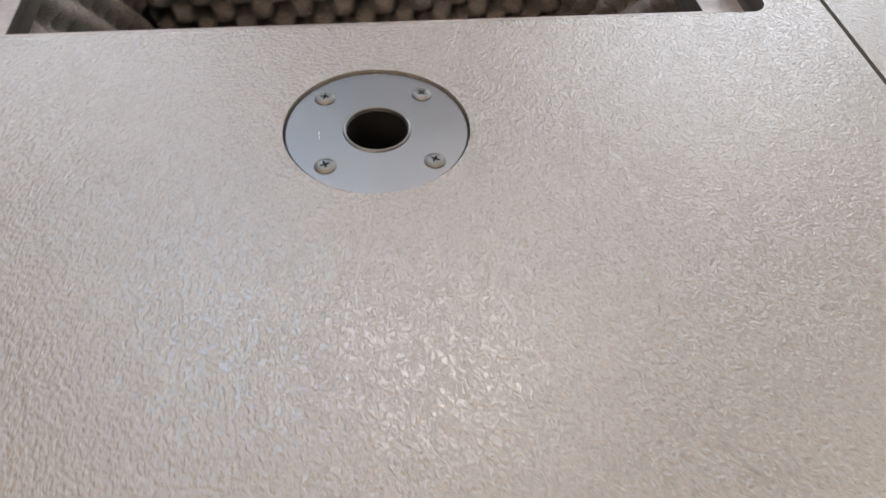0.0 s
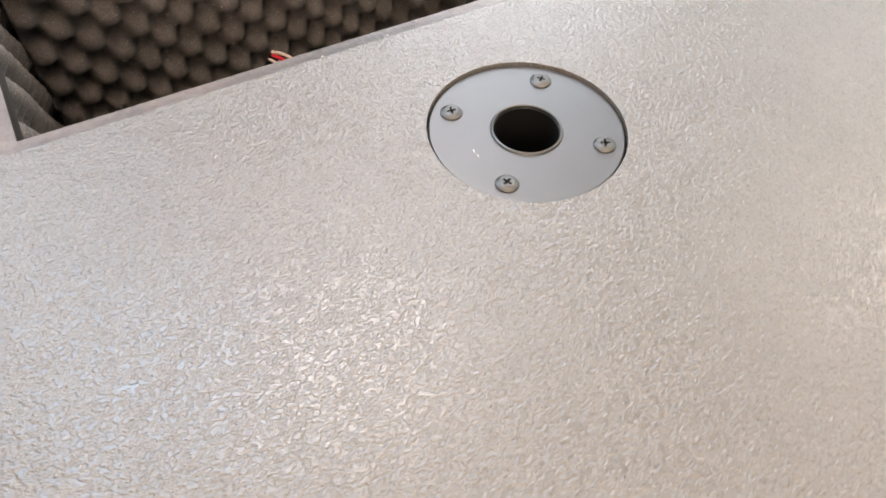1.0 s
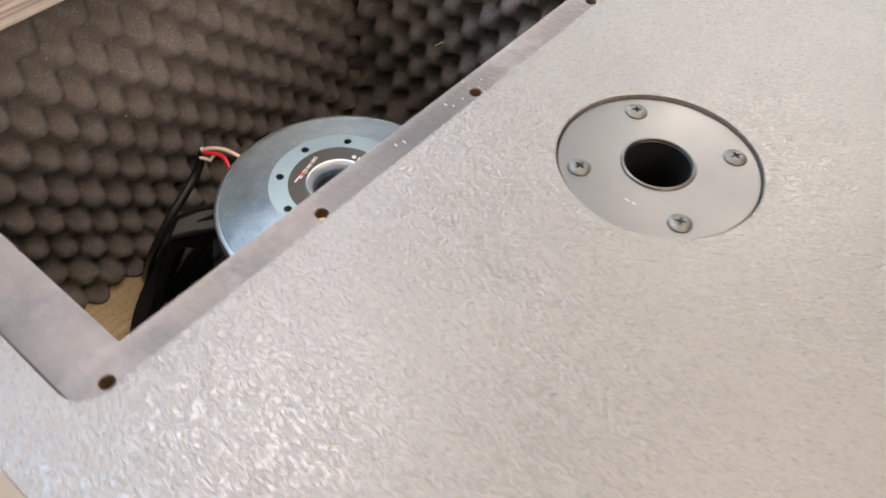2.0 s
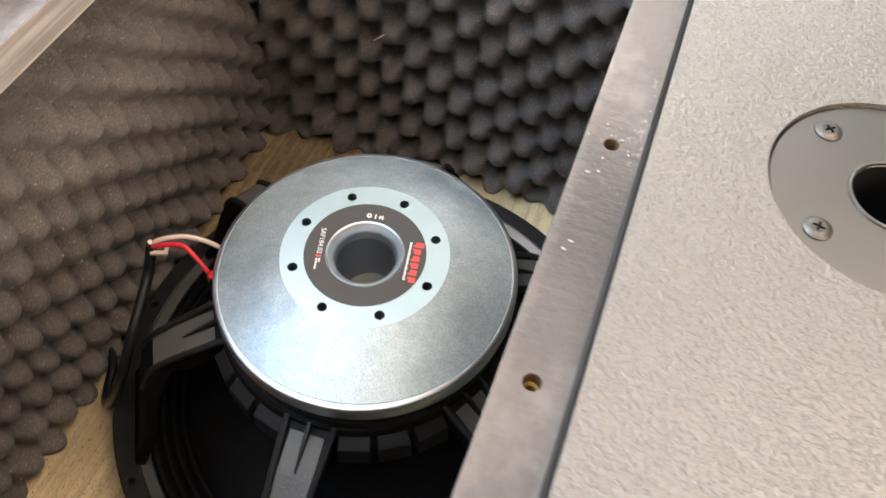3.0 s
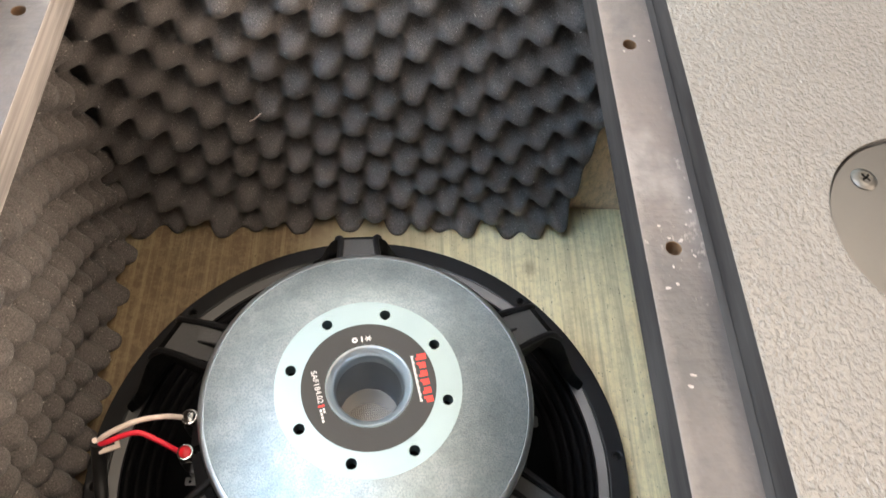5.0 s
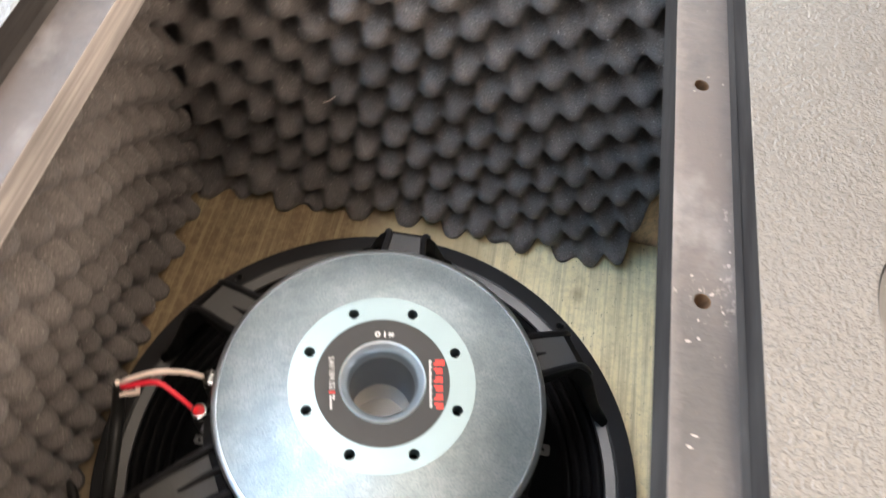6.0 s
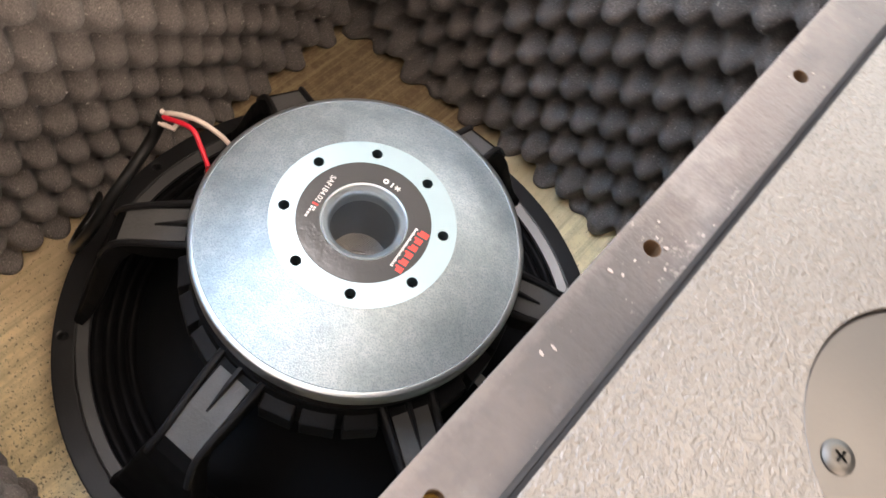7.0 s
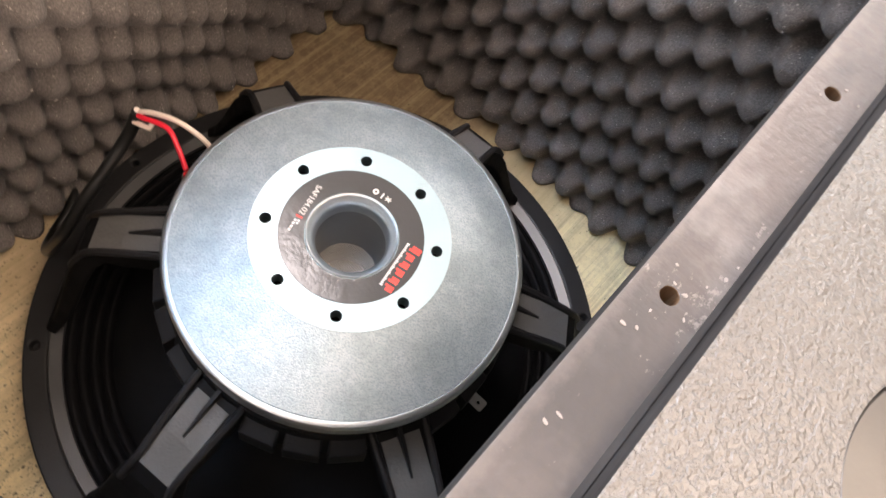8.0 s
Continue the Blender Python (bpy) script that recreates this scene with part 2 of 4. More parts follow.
# Same casting: spokes coloured blacker for shade, faces greyer for caught light.
SHADED_SPOKE = speckled("shaded_black_spoke", (0.005, 0.005, 0.0055), 0.6, 700, 0.3, 0.12)
LIT_PAD = speckled("lit_cast_face", (0.080, 0.079, 0.078), 0.55, 450, 0.7)
FERRITE = speckled("ferrite", (0.005, 0.005, 0.0055), 0.6, 400, 0.3, 0.15)
CONE = speckled("pressed_paper", (0.0045, 0.005, 0.006), 0.8, 120, 0.5, 0.2)
RUBBER = speckled("coated_cloth", (0.0035, 0.0035, 0.004), 0.7, 800, 0.3, 0.15)
GASKET = speckled("grey_gasket", (0.042, 0.0415, 0.041), 0.32, 300, 0.2)
LABEL = speckled("brown_grey_label", (0.053, 0.050, 0.047), 0.17, 160, 0.3, 0.5)
RED_INK = material("red_ink", (0.75, 0.035, 0.02), 0.45)
PALE_INK = material("pale_ink", (0.62, 0.58, 0.54), 0.5)
BLACK_SHEATH = speckled("black_sheath", (0.012, 0.012, 0.012), 0.32, 300, 0.15)
WHITE_SHEATH = speckled("white_sheath", (0.74, 0.62, 0.55), 0.45, 300, 0.1, 0.5, 0.08)
RED_SHEATH = speckled("red_sheath", (0.72, 0.02, 0.045), 0.35, 300, 0.1, 0.5, 0.08)
RED_CAP = material("red_cap", (0.8, 0.02, 0.03), 0.3)
MIRROR_CAP = brushed_material("grey_cap", (0.30, 0.30, 0.29), 0.2)
BLACK_HOLE = material("hollow_black", (0.0025, 0.0025, 0.0025), 0.8, 0, 0.2)
ROOM_WALL = speckled("painted_plaster", (0.36, 0.355, 0.35), 0.85, 60, 0.3, 0.3, 0.06)
ROOM_CEIL = speckled("white_ceiling", (0.55, 0.54, 0.53), 0.9, 60, 0.3, 0.3, 0.05)
ROOM_FLOOR = speckled("beige_floor", (0.34, 0.28, 0.21), 0.5, 40, 0.1, 0.4, 0.1)
FRAME_WHITE = speckled("white_frame", (0.78, 0.78, 0.78), 0.4, 200, 0.1, 0.5, 0.05)


def glow_material(name, colour, strength):
    m = material(name, colour)
    b = m.node_tree.nodes["Principled BSDF"]
    b.inputs["Emission Color"].default_value, b.inputs["Emission Strength"].default_value = (*colour, 1), strength
    return m


# ------------------------------------------------------------------ mesh helpers
def part(name, bm, mat, parent=None, label="", smooth=False, angle=40):
    """Links a bmesh as one mesh object under a thing or a part."""
    me = bpy.data.meshes.new(name)
    bmesh.ops.recalc_face_normals(bm, faces=bm.faces[:])
    if smooth:
        for f in bm.faces:
            f.smooth = True
        for e in bm.edges:
            if len(e.link_faces) == 2 and e.calc_face_angle() > radians(angle):
                e.smooth = False
    bm.to_mesh(me)
    bm.free()
    me.materials.append(mat)
    ob = new(name, me)
    if parent:
        ob.parent = parent
    if label:
        ob["label"] = label
    return ob


def thing(name, place, label, category, group="", kind=""):
    """An Empty at the base of a thing that parents its parts."""
    ob = new(name)
    ob.matrix_basis = Matrix.Translation(place)
    bpy.context.view_layer.update()
    return tagged(ob, label, category, group, kind)


def circle(cx, cy, r, n, phase=0.0):
    return [(cx + r * math.cos(phase + 2 * math.pi * k / n), cy + r * math.sin(phase + 2 * math.pi * k / n)) for k in range(n)]


def rect(x0, y0, x1, y1):
    return [(x0, y0), (x1, y0), (x1, y1), (x0, y1)]


def round_rect(x0, y0, x1, y1, r, n=6):
    pts = []
    for cx, cy, a in ((x1 - r, y1 - r, 0), (x0 + r, y1 - r, 90), (x0 + r, y0 + r, 180), (x1 - r, y0 + r, 270)):
        pts += [(cx + r * math.cos(radians(a + 90 * k / n)), cy + r * math.sin(radians(a + 90 * k / n))) for k in range(n + 1)]
    return pts


def slab(bm, outline, holes, z0, z1):
    """A board of any outline, with openings that go through it."""
    top_edges, rings = [], []
    for loop in (outline, *holes):
        up = [bm.verts.new((x, y, z1)) for x, y in loop]
        low = [bm.verts.new((x, y, z0)) for x, y in loop]
        rings.append((up, low))
        for k in range(len(up)):
            top_edges.append(bm.edges.new((up[k], up[k - 1])))
    made = bmesh.ops.triangle_fill(bm, use_beauty=True, use_dissolve=False, edges=top_edges)
    twin = {u: l for up, low in rings for u, l in zip(up, low)}
    for f in [g for g in made["geom"] if isinstance(g, bmesh.types.BMFace)]:
        bm.faces.new([twin[v] for v in reversed(f.verts)])
    for up, low in rings:
        for k in range(len(up)):
            bm.faces.new((up[k - 1], up[k], low[k], low[k - 1]))
    return bm


def lathe(bm, profile, n=64, close=False, centre=(0, 0)):
    """Turns a profile of (radius, height) round the upright axis."""
    rows = []
    for r, z in profile:
        rows.append([bm.verts.new((centre[0] + r * math.cos(2 * math.pi * k / n), centre[1] + r * math.sin(2 * math.pi * k / n), z)) for k in range(n)]
                    if r > 1e-6 else [bm.verts.new((centre[0], centre[1], z))] * n)
    pairs = list(zip(rows, rows[1:]))
    if close:
        pairs.append((rows[-1], rows[0]))
    for a, b in pairs:
        for k in range(n):
            vs = [a[k - 1], a[k], b[k], b[k - 1]]
            vs = [v for i, v in enumerate(vs) if v not in vs[:i]]
            if len(vs) > 2:
                bm.faces.new(vs)
    return bm


def box(bm, x0, y0, z0, x1, y1, z1, m=None):
    pts = [(x, y, z) for z in (z0, z1) for x, y in rect(x0, y0, x1, y1)]
    vs = [bm.verts.new(m @ Vector(p) if m else p) for p in pts]
    for f in ((3, 2, 1, 0), (4, 5, 6, 7), (0, 1, 5, 4), (1, 2, 6, 5), (2, 3, 7, 6), (3, 0, 4, 7)):
        bm.faces.new([vs[i] for i in f])
    return bm


def spline(points, steps=10):
    """Catmull-Rom through the points."""
    p = [Vector(q) for q in points]
    p = [2 * p[0] - p[1], *p, 2 * p[-1] - p[-2]]
    line = []
    for a, b, c, d in zip(p, p[1:], p[2:], p[3:]):
        for k in range(steps):
            t = k / steps
            line.append(0.5 * (2 * b + (c - a) * t + (2 * a - 5 * b + 4 * c - d) * t * t + (3 * b - a - 3 * c + d) * t ** 3))
    return [*line, p[-2]]


def tube(bm, line, radius, n=10):
    """A round cord along a line, with closed ends."""
    side, rings = None, []
    for k, q in enumerate(line):
        d = (line[min(k + 1, len(line) - 1)] - line[max(k - 1, 0)]).normalized()
        side = (side - d * side.dot(d)).normalized() if side else d.orthogonal().normalized()
        up = d.cross(side)
        rings.append([bm.verts.new(q + radius * (math.cos(2 * math.pi * i / n) * side + math.sin(2 * math.pi * i / n) * up)) for i in range(n)])
    for a, b in zip(rings, rings[1:]):
        for i in range(n):
            bm.faces.new((a[i - 1], a[i], b[i], b[i - 1]))
    bm.faces.new(rings[0][::-1]), bm.faces.new(rings[-1])
    return bm


def bevel(ob, width, segments=2):
    mod = ob.modifiers.new("worn_edges", "BEVEL")
    mod.width, mod.segments, mod.limit_method, mod.angle_limit = width, segments, "ANGLE", radians(40)
    mod.harden_normals = False
    return ob


# ------------------------------------------------------------------ room
def room():
    def plane_box(name, a, b, mat, label):
        return tagged(part(name, box(bmesh.new(), *a, *b), mat), label, "room", kind="structure")
    t = 0.12
    plane_box("floor", (RX0 - t, RY0 - t, FLOOR_Z - t), (RX1 + t, RY1 + t, FLOOR_Z), ROOM_FLOOR, "plain beige workshop floor")
    plane_box("ceiling", (RX0 - t, RY0 - t, CEIL_Z), (RX1 + t, RY1 + t, CEIL_Z + t), ROOM_CEIL, "unseen plain white ceiling")
    plane_box("wall_west", (RX0 - t, RY0 - t, FLOOR_Z), (RX0, RY1 + t, CEIL_Z), ROOM_WALL, "unseen plain plaster wall")
    # the north wall has two unseen windows, the south wall one added for light
    for name, y, side, text in (("wall_north", RY1, 1, "unseen plaster wall with two windows"), ("wall_south", RY0, -1, "unseen plaster wall with one added window")):
        bm = slab(bmesh.new(), rect(RX0, FLOOR_Z, RX1, CEIL_Z), [rect(x0, z0, x1, z1) for x0, x1, z0, z1, s, tint in WINDOWS if s == side], 0, t)
        for v in bm.verts:
            v.co = Vector((v.co.x, y + side * v.co.z, v.co.y))
        tagged(part(name, bm, ROOM_WALL), text, "room", kind="structure")
    y0, y1, z0, z1 = ADDED_EAST_WINDOW
    bm = slab(bmesh.new(), rect(RY0 - t, FLOOR_Z, RY1 + t, CEIL_Z), [rect(y0, z0, y1, z1)], 0, t)
    for v in bm.verts:
        v.co = Vector((RX1 + v.co.z, v.co.x, v.co.y))
    tagged(part("wall_east", bm, ROOM_WALL), "unseen plaster wall with a wide added window", "room", kind="structure")
    win = thing("window_4", (RX1 + 0.05, (y0 + y1) / 2, z0), "unseen wide white-framed window, added as dim fill light", "window", kind="structure")
    inv = win.matrix_world.inverted()
    bm = slab(bmesh.new(), rect(y0, z0, y1, z1), [rect(y0 + 0.05, z0 + 0.05, y1 - 0.05, z1 - 0.05)], 0, 0.05)
    for v in bm.verts:
        v.co = inv @ Vector((RX1 + 0.04 + v.co.z, v.co.x, v.co.y))
    part("window_frame", bm, FRAME_WHITE, win)
    area_lamp("unseen_window_light", (RX1 + 0.02, (y0 + y1) / 2, (z0 + z1) / 2), (0, (y0 + y1) / 2, (z0 + z1) / 2), y1 - y0 - 0.1, z1 - z0 - 0.1, 36.0, (0.90, 1.0, 0.96))
    for k, (x0, x1, z0, z1, side, tint) in enumerate(WINDOWS):
        y = RY1 if side > 0 else RY0
        win = thing(f"window_{k + 1}", ((x0 + x1) / 2, y + side * 0.05, z0), "unseen white-framed window letting in " + ("cool" if side > 0 else "warm") + " daylight", "window", kind="structure")
        inv = win.matrix_world.inverted()
        xm = (x0 + x1) / 2
        bm = slab(bmesh.new(), rect(x0, z0, x1, z1), [rect(x0 + 0.05, z0 + 0.05, xm - 0.03, z1 - 0.05), rect(xm + 0.03, z0 + 0.05, x1 - 0.05, z1 - 0.05)], 0, 0.05)
        for v in bm.verts:
            v.co = inv @ Vector((v.co.x, y + side * (0.04 + v.co.z), v.co.y))
        part("window_frame", bm, FRAME_WHITE, win)
        area_lamp("unseen_window_light", (xm, y + side * 0.02, (z0 + z1) / 2), (xm * 0.3, -0.1, 0.4), x1 - x0 - 0.1, z1 - z0 - 0.1, WINDOW_POWER[k], tint)
    # Unseen ceiling panels that light the cabinet.
    for x, y, hx, hy, colour, power in UNSEEN_LAMPS:
        lamp = thing("unseen_ceiling_light", (x, y, CEIL_Z), "unseen flat ceiling light, placed to match reflections and brighten the cabinet", "lamp", "ceiling lights")
        part("frame", slab(bmesh.new(), rect(-hx - 0.03, -hy - 0.03, hx + 0.03, hy + 0.03), [rect(-hx, -hy, hx, hy)], -0.035, -0.001), FRAME_WHITE, lamp)
        part("diffuser", box(bmesh.new(), -hx, -hy, -0.02, hx, hy, -0.012), glow_material("lit_diffuser", colour, power), lamp)


SKY_BLUE = (0.80, 0.89, 1.0)
DAY, SOUTH_FILL = (0.88, 0.92, 1.0), (1.0, 0.78, 0.60)
# East window is unseen, added to brighten the magnet's far side.
ADDED_EAST_WINDOW = (-1.3, 1.9, 0.75, 2.15)
# Unseen windows: the north pair follows bluish reflections, the south one is fill.
WINDOWS = [(-1.95, -0.55, 0.9, 2.38, 1, DAY), (0.95, 2.3, 0.9, 2.38, 1, SKY_BLUE), (-1.9, -0.45, 1.15, 2.40, -1, SOUTH_FILL)]
COOL, WARM = (1.0, 0.92, 0.90), (1.0, 0.82, 0.65)
CREAM, PALE_BLUE = (1.0, 0.87, 0.75), (0.44, 0.70, 1.0)
# Unseen lamps: the first follows glints on the paint, WARM is added fill.
UNSEEN_LAMPS = [(0.27, 0.79, 0.36, 0.31, COOL, 24.0), (2.32, 0.12, 0.20, 0.45, CREAM, 33.0),
         (0.42, -1.05, 0.95, 0.55, WARM, 6.5),
         (-0.90, -0.01, 0.62, 0.40, CREAM, 4.8), (-0.55, 1.05, 0.37, 0.45, PALE_BLUE, 15.0)]
room()

# ------------------------------------------------------------------ cabinet
TOP, LEDGE_Z, LIP_Z = 0.434, 0.416, 0.394
CX0, CX1, CY0, CY1 = -0.313, 0.3295, -0.80, 0.330     # outside of the cabinet
IX0, IX1, IY0, IY1 = -0.295, 0.310, -0.338, 0.308    # inside of the chamber
BAFFLE_Z = 0.012                                     # inner face of the baffle board
OX0, OX1, OY0, OY1 = -0.281, 0.287, -0.1555, 0.199   # rebate
NX0, NX1, NY0, NY1 = -0.247, 0.253, -0.1245, 0.170   # opening
PLATE = (0.001, -0.2605)
HOLES = [(-0.263 + 0.1315 * k, -0.1385) for k in range(5)] + [(-0.259 + 0.1315 * k, 0.184) for k in range(5)] + [(-0.264, 0.022), (0.270, 0.022)]


def cabinet():
    cab = thing("speaker_cabinet", (0, 0, FLOOR_Z), "grey textured loudspeaker cabinet lying open on the floor", "loudspeaker cabinet")
    dz = -FLOOR_Z
    bm = slab(bmesh.new(), round_rect(CX0, CY0, CX1, CY1, 0.012), [round_rect(OX0, OY0, OX1, OY1, 0.014), circle(*PLATE, 0.0548, 96)], LEDGE_Z + dz, TOP + dz)
    ob = part("top_panel", bm, PAINT, cab, "pale grey textured paint")
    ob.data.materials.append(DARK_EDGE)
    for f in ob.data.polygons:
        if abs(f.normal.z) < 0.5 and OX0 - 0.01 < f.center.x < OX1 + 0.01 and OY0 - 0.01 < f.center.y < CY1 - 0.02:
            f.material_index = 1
    bevel(ob, 0.0012, 2)
    # Seat ring is coloured dark, standing in for shade in the plate's gap.
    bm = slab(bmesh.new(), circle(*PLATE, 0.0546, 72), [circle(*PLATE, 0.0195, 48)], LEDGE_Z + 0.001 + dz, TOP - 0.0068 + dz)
    part("plate_seat", bm, DARK_EDGE, cab, "seat under the pole plate, coloured dark for the gap's shade")
    bm = slab(bmesh.new(), rect(IX0 - 0.004, IY0 - 0.004, IX1 + 0.004, IY1 + 0.004), [rect(NX0, NY0, NX1, NY1), circle(*PLATE, 0.024, 32), *[circle(x, y, 0.0037, 16) for x, y in HOLES]], LIP_Z + dz, LEDGE_Z - 0.0004 + dz)
    ob = part("ledge", bm, LEDGE, cab, "thin worn grey paint with chips round the screw holes")
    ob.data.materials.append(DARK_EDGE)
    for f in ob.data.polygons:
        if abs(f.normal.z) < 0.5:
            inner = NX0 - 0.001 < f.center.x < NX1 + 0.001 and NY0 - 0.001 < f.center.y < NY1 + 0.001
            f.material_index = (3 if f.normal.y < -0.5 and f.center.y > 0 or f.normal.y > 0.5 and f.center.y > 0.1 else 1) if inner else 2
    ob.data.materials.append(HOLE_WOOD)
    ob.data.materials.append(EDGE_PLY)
    bevel(ob, 0.0006, 2)
    # Added dark bead stands in for the shade in the rebate's corner.
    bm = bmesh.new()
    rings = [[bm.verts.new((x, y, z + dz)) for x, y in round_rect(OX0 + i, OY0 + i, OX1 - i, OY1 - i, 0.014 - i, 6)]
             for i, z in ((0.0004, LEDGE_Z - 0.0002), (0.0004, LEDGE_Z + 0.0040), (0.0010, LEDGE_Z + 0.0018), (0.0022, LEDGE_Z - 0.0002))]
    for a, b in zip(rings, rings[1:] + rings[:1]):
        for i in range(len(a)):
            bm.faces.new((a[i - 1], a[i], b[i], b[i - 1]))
    part("shade_bead", bm, DARK_EDGE, cab, "dark bead added for the shade in the rebate corner", True)
    for x, y in HOLES:
        top = LEDGE_Z + dz - (0.0075 if abs(x + 0.1315) < 0.001 and y < 0 else 0.0120)
        part("threaded_insert", lathe(bmesh.new(), [(0.00365, top - 0.001), (0.0035, top), (0.0022, top - 0.001), (0.0020, LIP_Z + dz), (0.00365, LIP_Z + dz)], 16, True, (x, y)), BRASS, cab, "brass threaded insert", True)
    rnd = random.Random(4)
    for x, y, w, l, turn in ((-0.067, -0.133, 0.0011, 0.0026, 70), (-0.062, -0.135, 0.0009, 0.0026, 80), (0.021, -0.1505, 0.0013, 0.0019, 20), (0.004, -0.1425, 0.0012, 0.0022, 130), (0.0052, -0.1372, 0.0009, 0.0016, 60),
                              (-0.010, -0.1365, 0.0009, 0.0013, 10), (-0.021, -0.132, 0.0014, 0.0022, 100), (-0.019, -0.1365, 0.0010, 0.0017, 40), (0.012, -0.1335, 0.0009, 0.0014, 75), (-0.004, -0.1475, 0.0009, 0.0018, 50),
                              (0.013, -0.1468, 0.0008, 0.0013, 30), (0.0285, -0.1512, 0.0008, 0.0012, 0), (0.135, -0.1498, 0.0009, 0.0015, 15), (0.126, -0.1345, 0.0008, 0.0014, 60), (0.138, -0.142, 0.0009, 0.0013, 120)):
        a0 = radians(turn)
        outline = []
        for k in range(9):
            a = 2 * math.pi * k / 9
            r = rnd.uniform(0.7, 1.2)
            px, py = 0.6 * r * l * math.cos(a), 0.6 * r * w * math.sin(a)
            outline.append((x + px * math.cos(a0) - py * math.sin(a0), y + px * math.sin(a0) + py * math.cos(a0)))
        part("paint_chip", slab(bmesh.new(), outline, [], LEDGE_Z - 0.0006 + dz, LEDGE_Z + rnd.uniform(-0.0002, 0.0001) + dz), CHIP_WOOD, cab)
    zs, ze = 0.0, LIP_Z - 0.0005 + dz
    for name, a, b in (("side_board", (CX0, CY0 + 0.012), (IX0, CY1 - 0.012)), ("side_board", (IX1, CY0 + 0.012), (CX1, CY1 - 0.012)), ("end_board", (CX0 + 0.012, IY1), (CX1 - 0.012, CY1)),
                       ("end_board", (CX0 + 0.012, CY0), (CX1 - 0.012, CY0 + 0.018)), ("divider_board", (IX0 + 0.0005, IY0 - 0.018), (IX1 - 0.0005, IY0))):
        if name == "end_board":
            a, b = (IX0 + 0.0005, a[1]), (IX1 - 0.0005, b[1])
        part(name, box(bmesh.new(), *a, zs, *b, ze), WALL_PLY, cab, "bare plywood inside")
    for name, x0, y0, x1, y1 in (("outer_skin", CX0 - 0.0012, CY0 + 0.012, CX0 - 0.0002, CY1 - 0.012), ("outer_skin", CX1 + 0.0002, CY0 + 0.012, CX1 + 0.0012, CY1 - 0.012)):
        part(name, box(bmesh.new(), x0, y0, zs + 0.001, x1, y1, LEDGE_Z + dz - 0.0006), PAINT, cab, "grey textured paint")
    # the rim of the board above the side boards
    bm = slab(bmesh.new(), round_rect(CX0, CY0, CX1, CY1, 0.012), [rect(IX0 - 0.005, IY0 - 0.005, IX1 + 0.005, IY1 + 0.005)], LIP_Z + dz, LEDGE_Z - 0.0006 + dz)
    part("frame_rim", bm, DARK_EDGE, cab)
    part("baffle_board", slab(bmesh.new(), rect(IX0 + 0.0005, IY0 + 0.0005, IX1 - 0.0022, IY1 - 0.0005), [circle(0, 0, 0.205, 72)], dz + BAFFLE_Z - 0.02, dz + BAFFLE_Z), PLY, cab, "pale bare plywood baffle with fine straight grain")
    return cab


cabinet()


def neighbour():
    cab = thing("speaker_cabinet", (0.66, -0.3, FLOOR_Z), "second grey textured cabinet standing close beside the open one", "loudspeaker cabinet")
    x0, x1, y0, y1 = CX1 + 0.0045 - 0.66, CX1 + 0.648 - 0.66, CY0 + 0.3, CY1 + 0.3
    ob = part("top_panel", slab(bmesh.new(), round_rect(x0, y0, x1, y1, 0.012), [], 0.02, TOP - FLOOR_Z - 0.001), PAINT, cab)
    bevel(ob, 0.004, 3)
    part("base_board", box(bmesh.new(), x0 + 0.006, y0 + 0.006, 0, x1 - 0.006, y1 - 0.006, 0.0195), DARK_EDGE, cab)


neighbour()


# ------------------------------------------------------------------ pole plate
def screw(parent, x, y, z, turn, radius=0.0064):
    bm = bmesh.new()
    cross = []
    w, l = 0.0006, 0.0026
    for k in range(4):
        for px, py in ((w, w), (l, w), (l, -w)):
            a = turn + k * math.pi / 2
            cross.append((px * math.cos(-a) - py * math.sin(-a), px * math.sin(-a) + py * math.cos(-a)))
    cross = [(x + a, y + b) for a, b in cross]
    slab(bm, circle(x, y, radius * 0.55, 24), [cross], z + 0.0008, z + 0.0022)
    lathe(bm, [(radius * 0.55, z + 0.0022), (radius * 0.8, z + 0.0018), (radius * 0.97, z + 0.0009), (radius, z + 0.0002), (radius * 0.9, z - 0.001)], 24, False, (x, y))
    ob = part("screw", bm, SCREW_STEEL, parent, "bright cross-head screw", True, 30)
    # Black disc under the cross slot stands in for its shade.
    part("recess", lathe(bmesh.new(), [(0, z + 0.0006), (radius * 0.6, z + 0.0006), (radius * 0.6, z + 0.0003), (0, z + 0.0003)], 16, False, (x, y)), BLACK_HOLE, ob)
    return ob


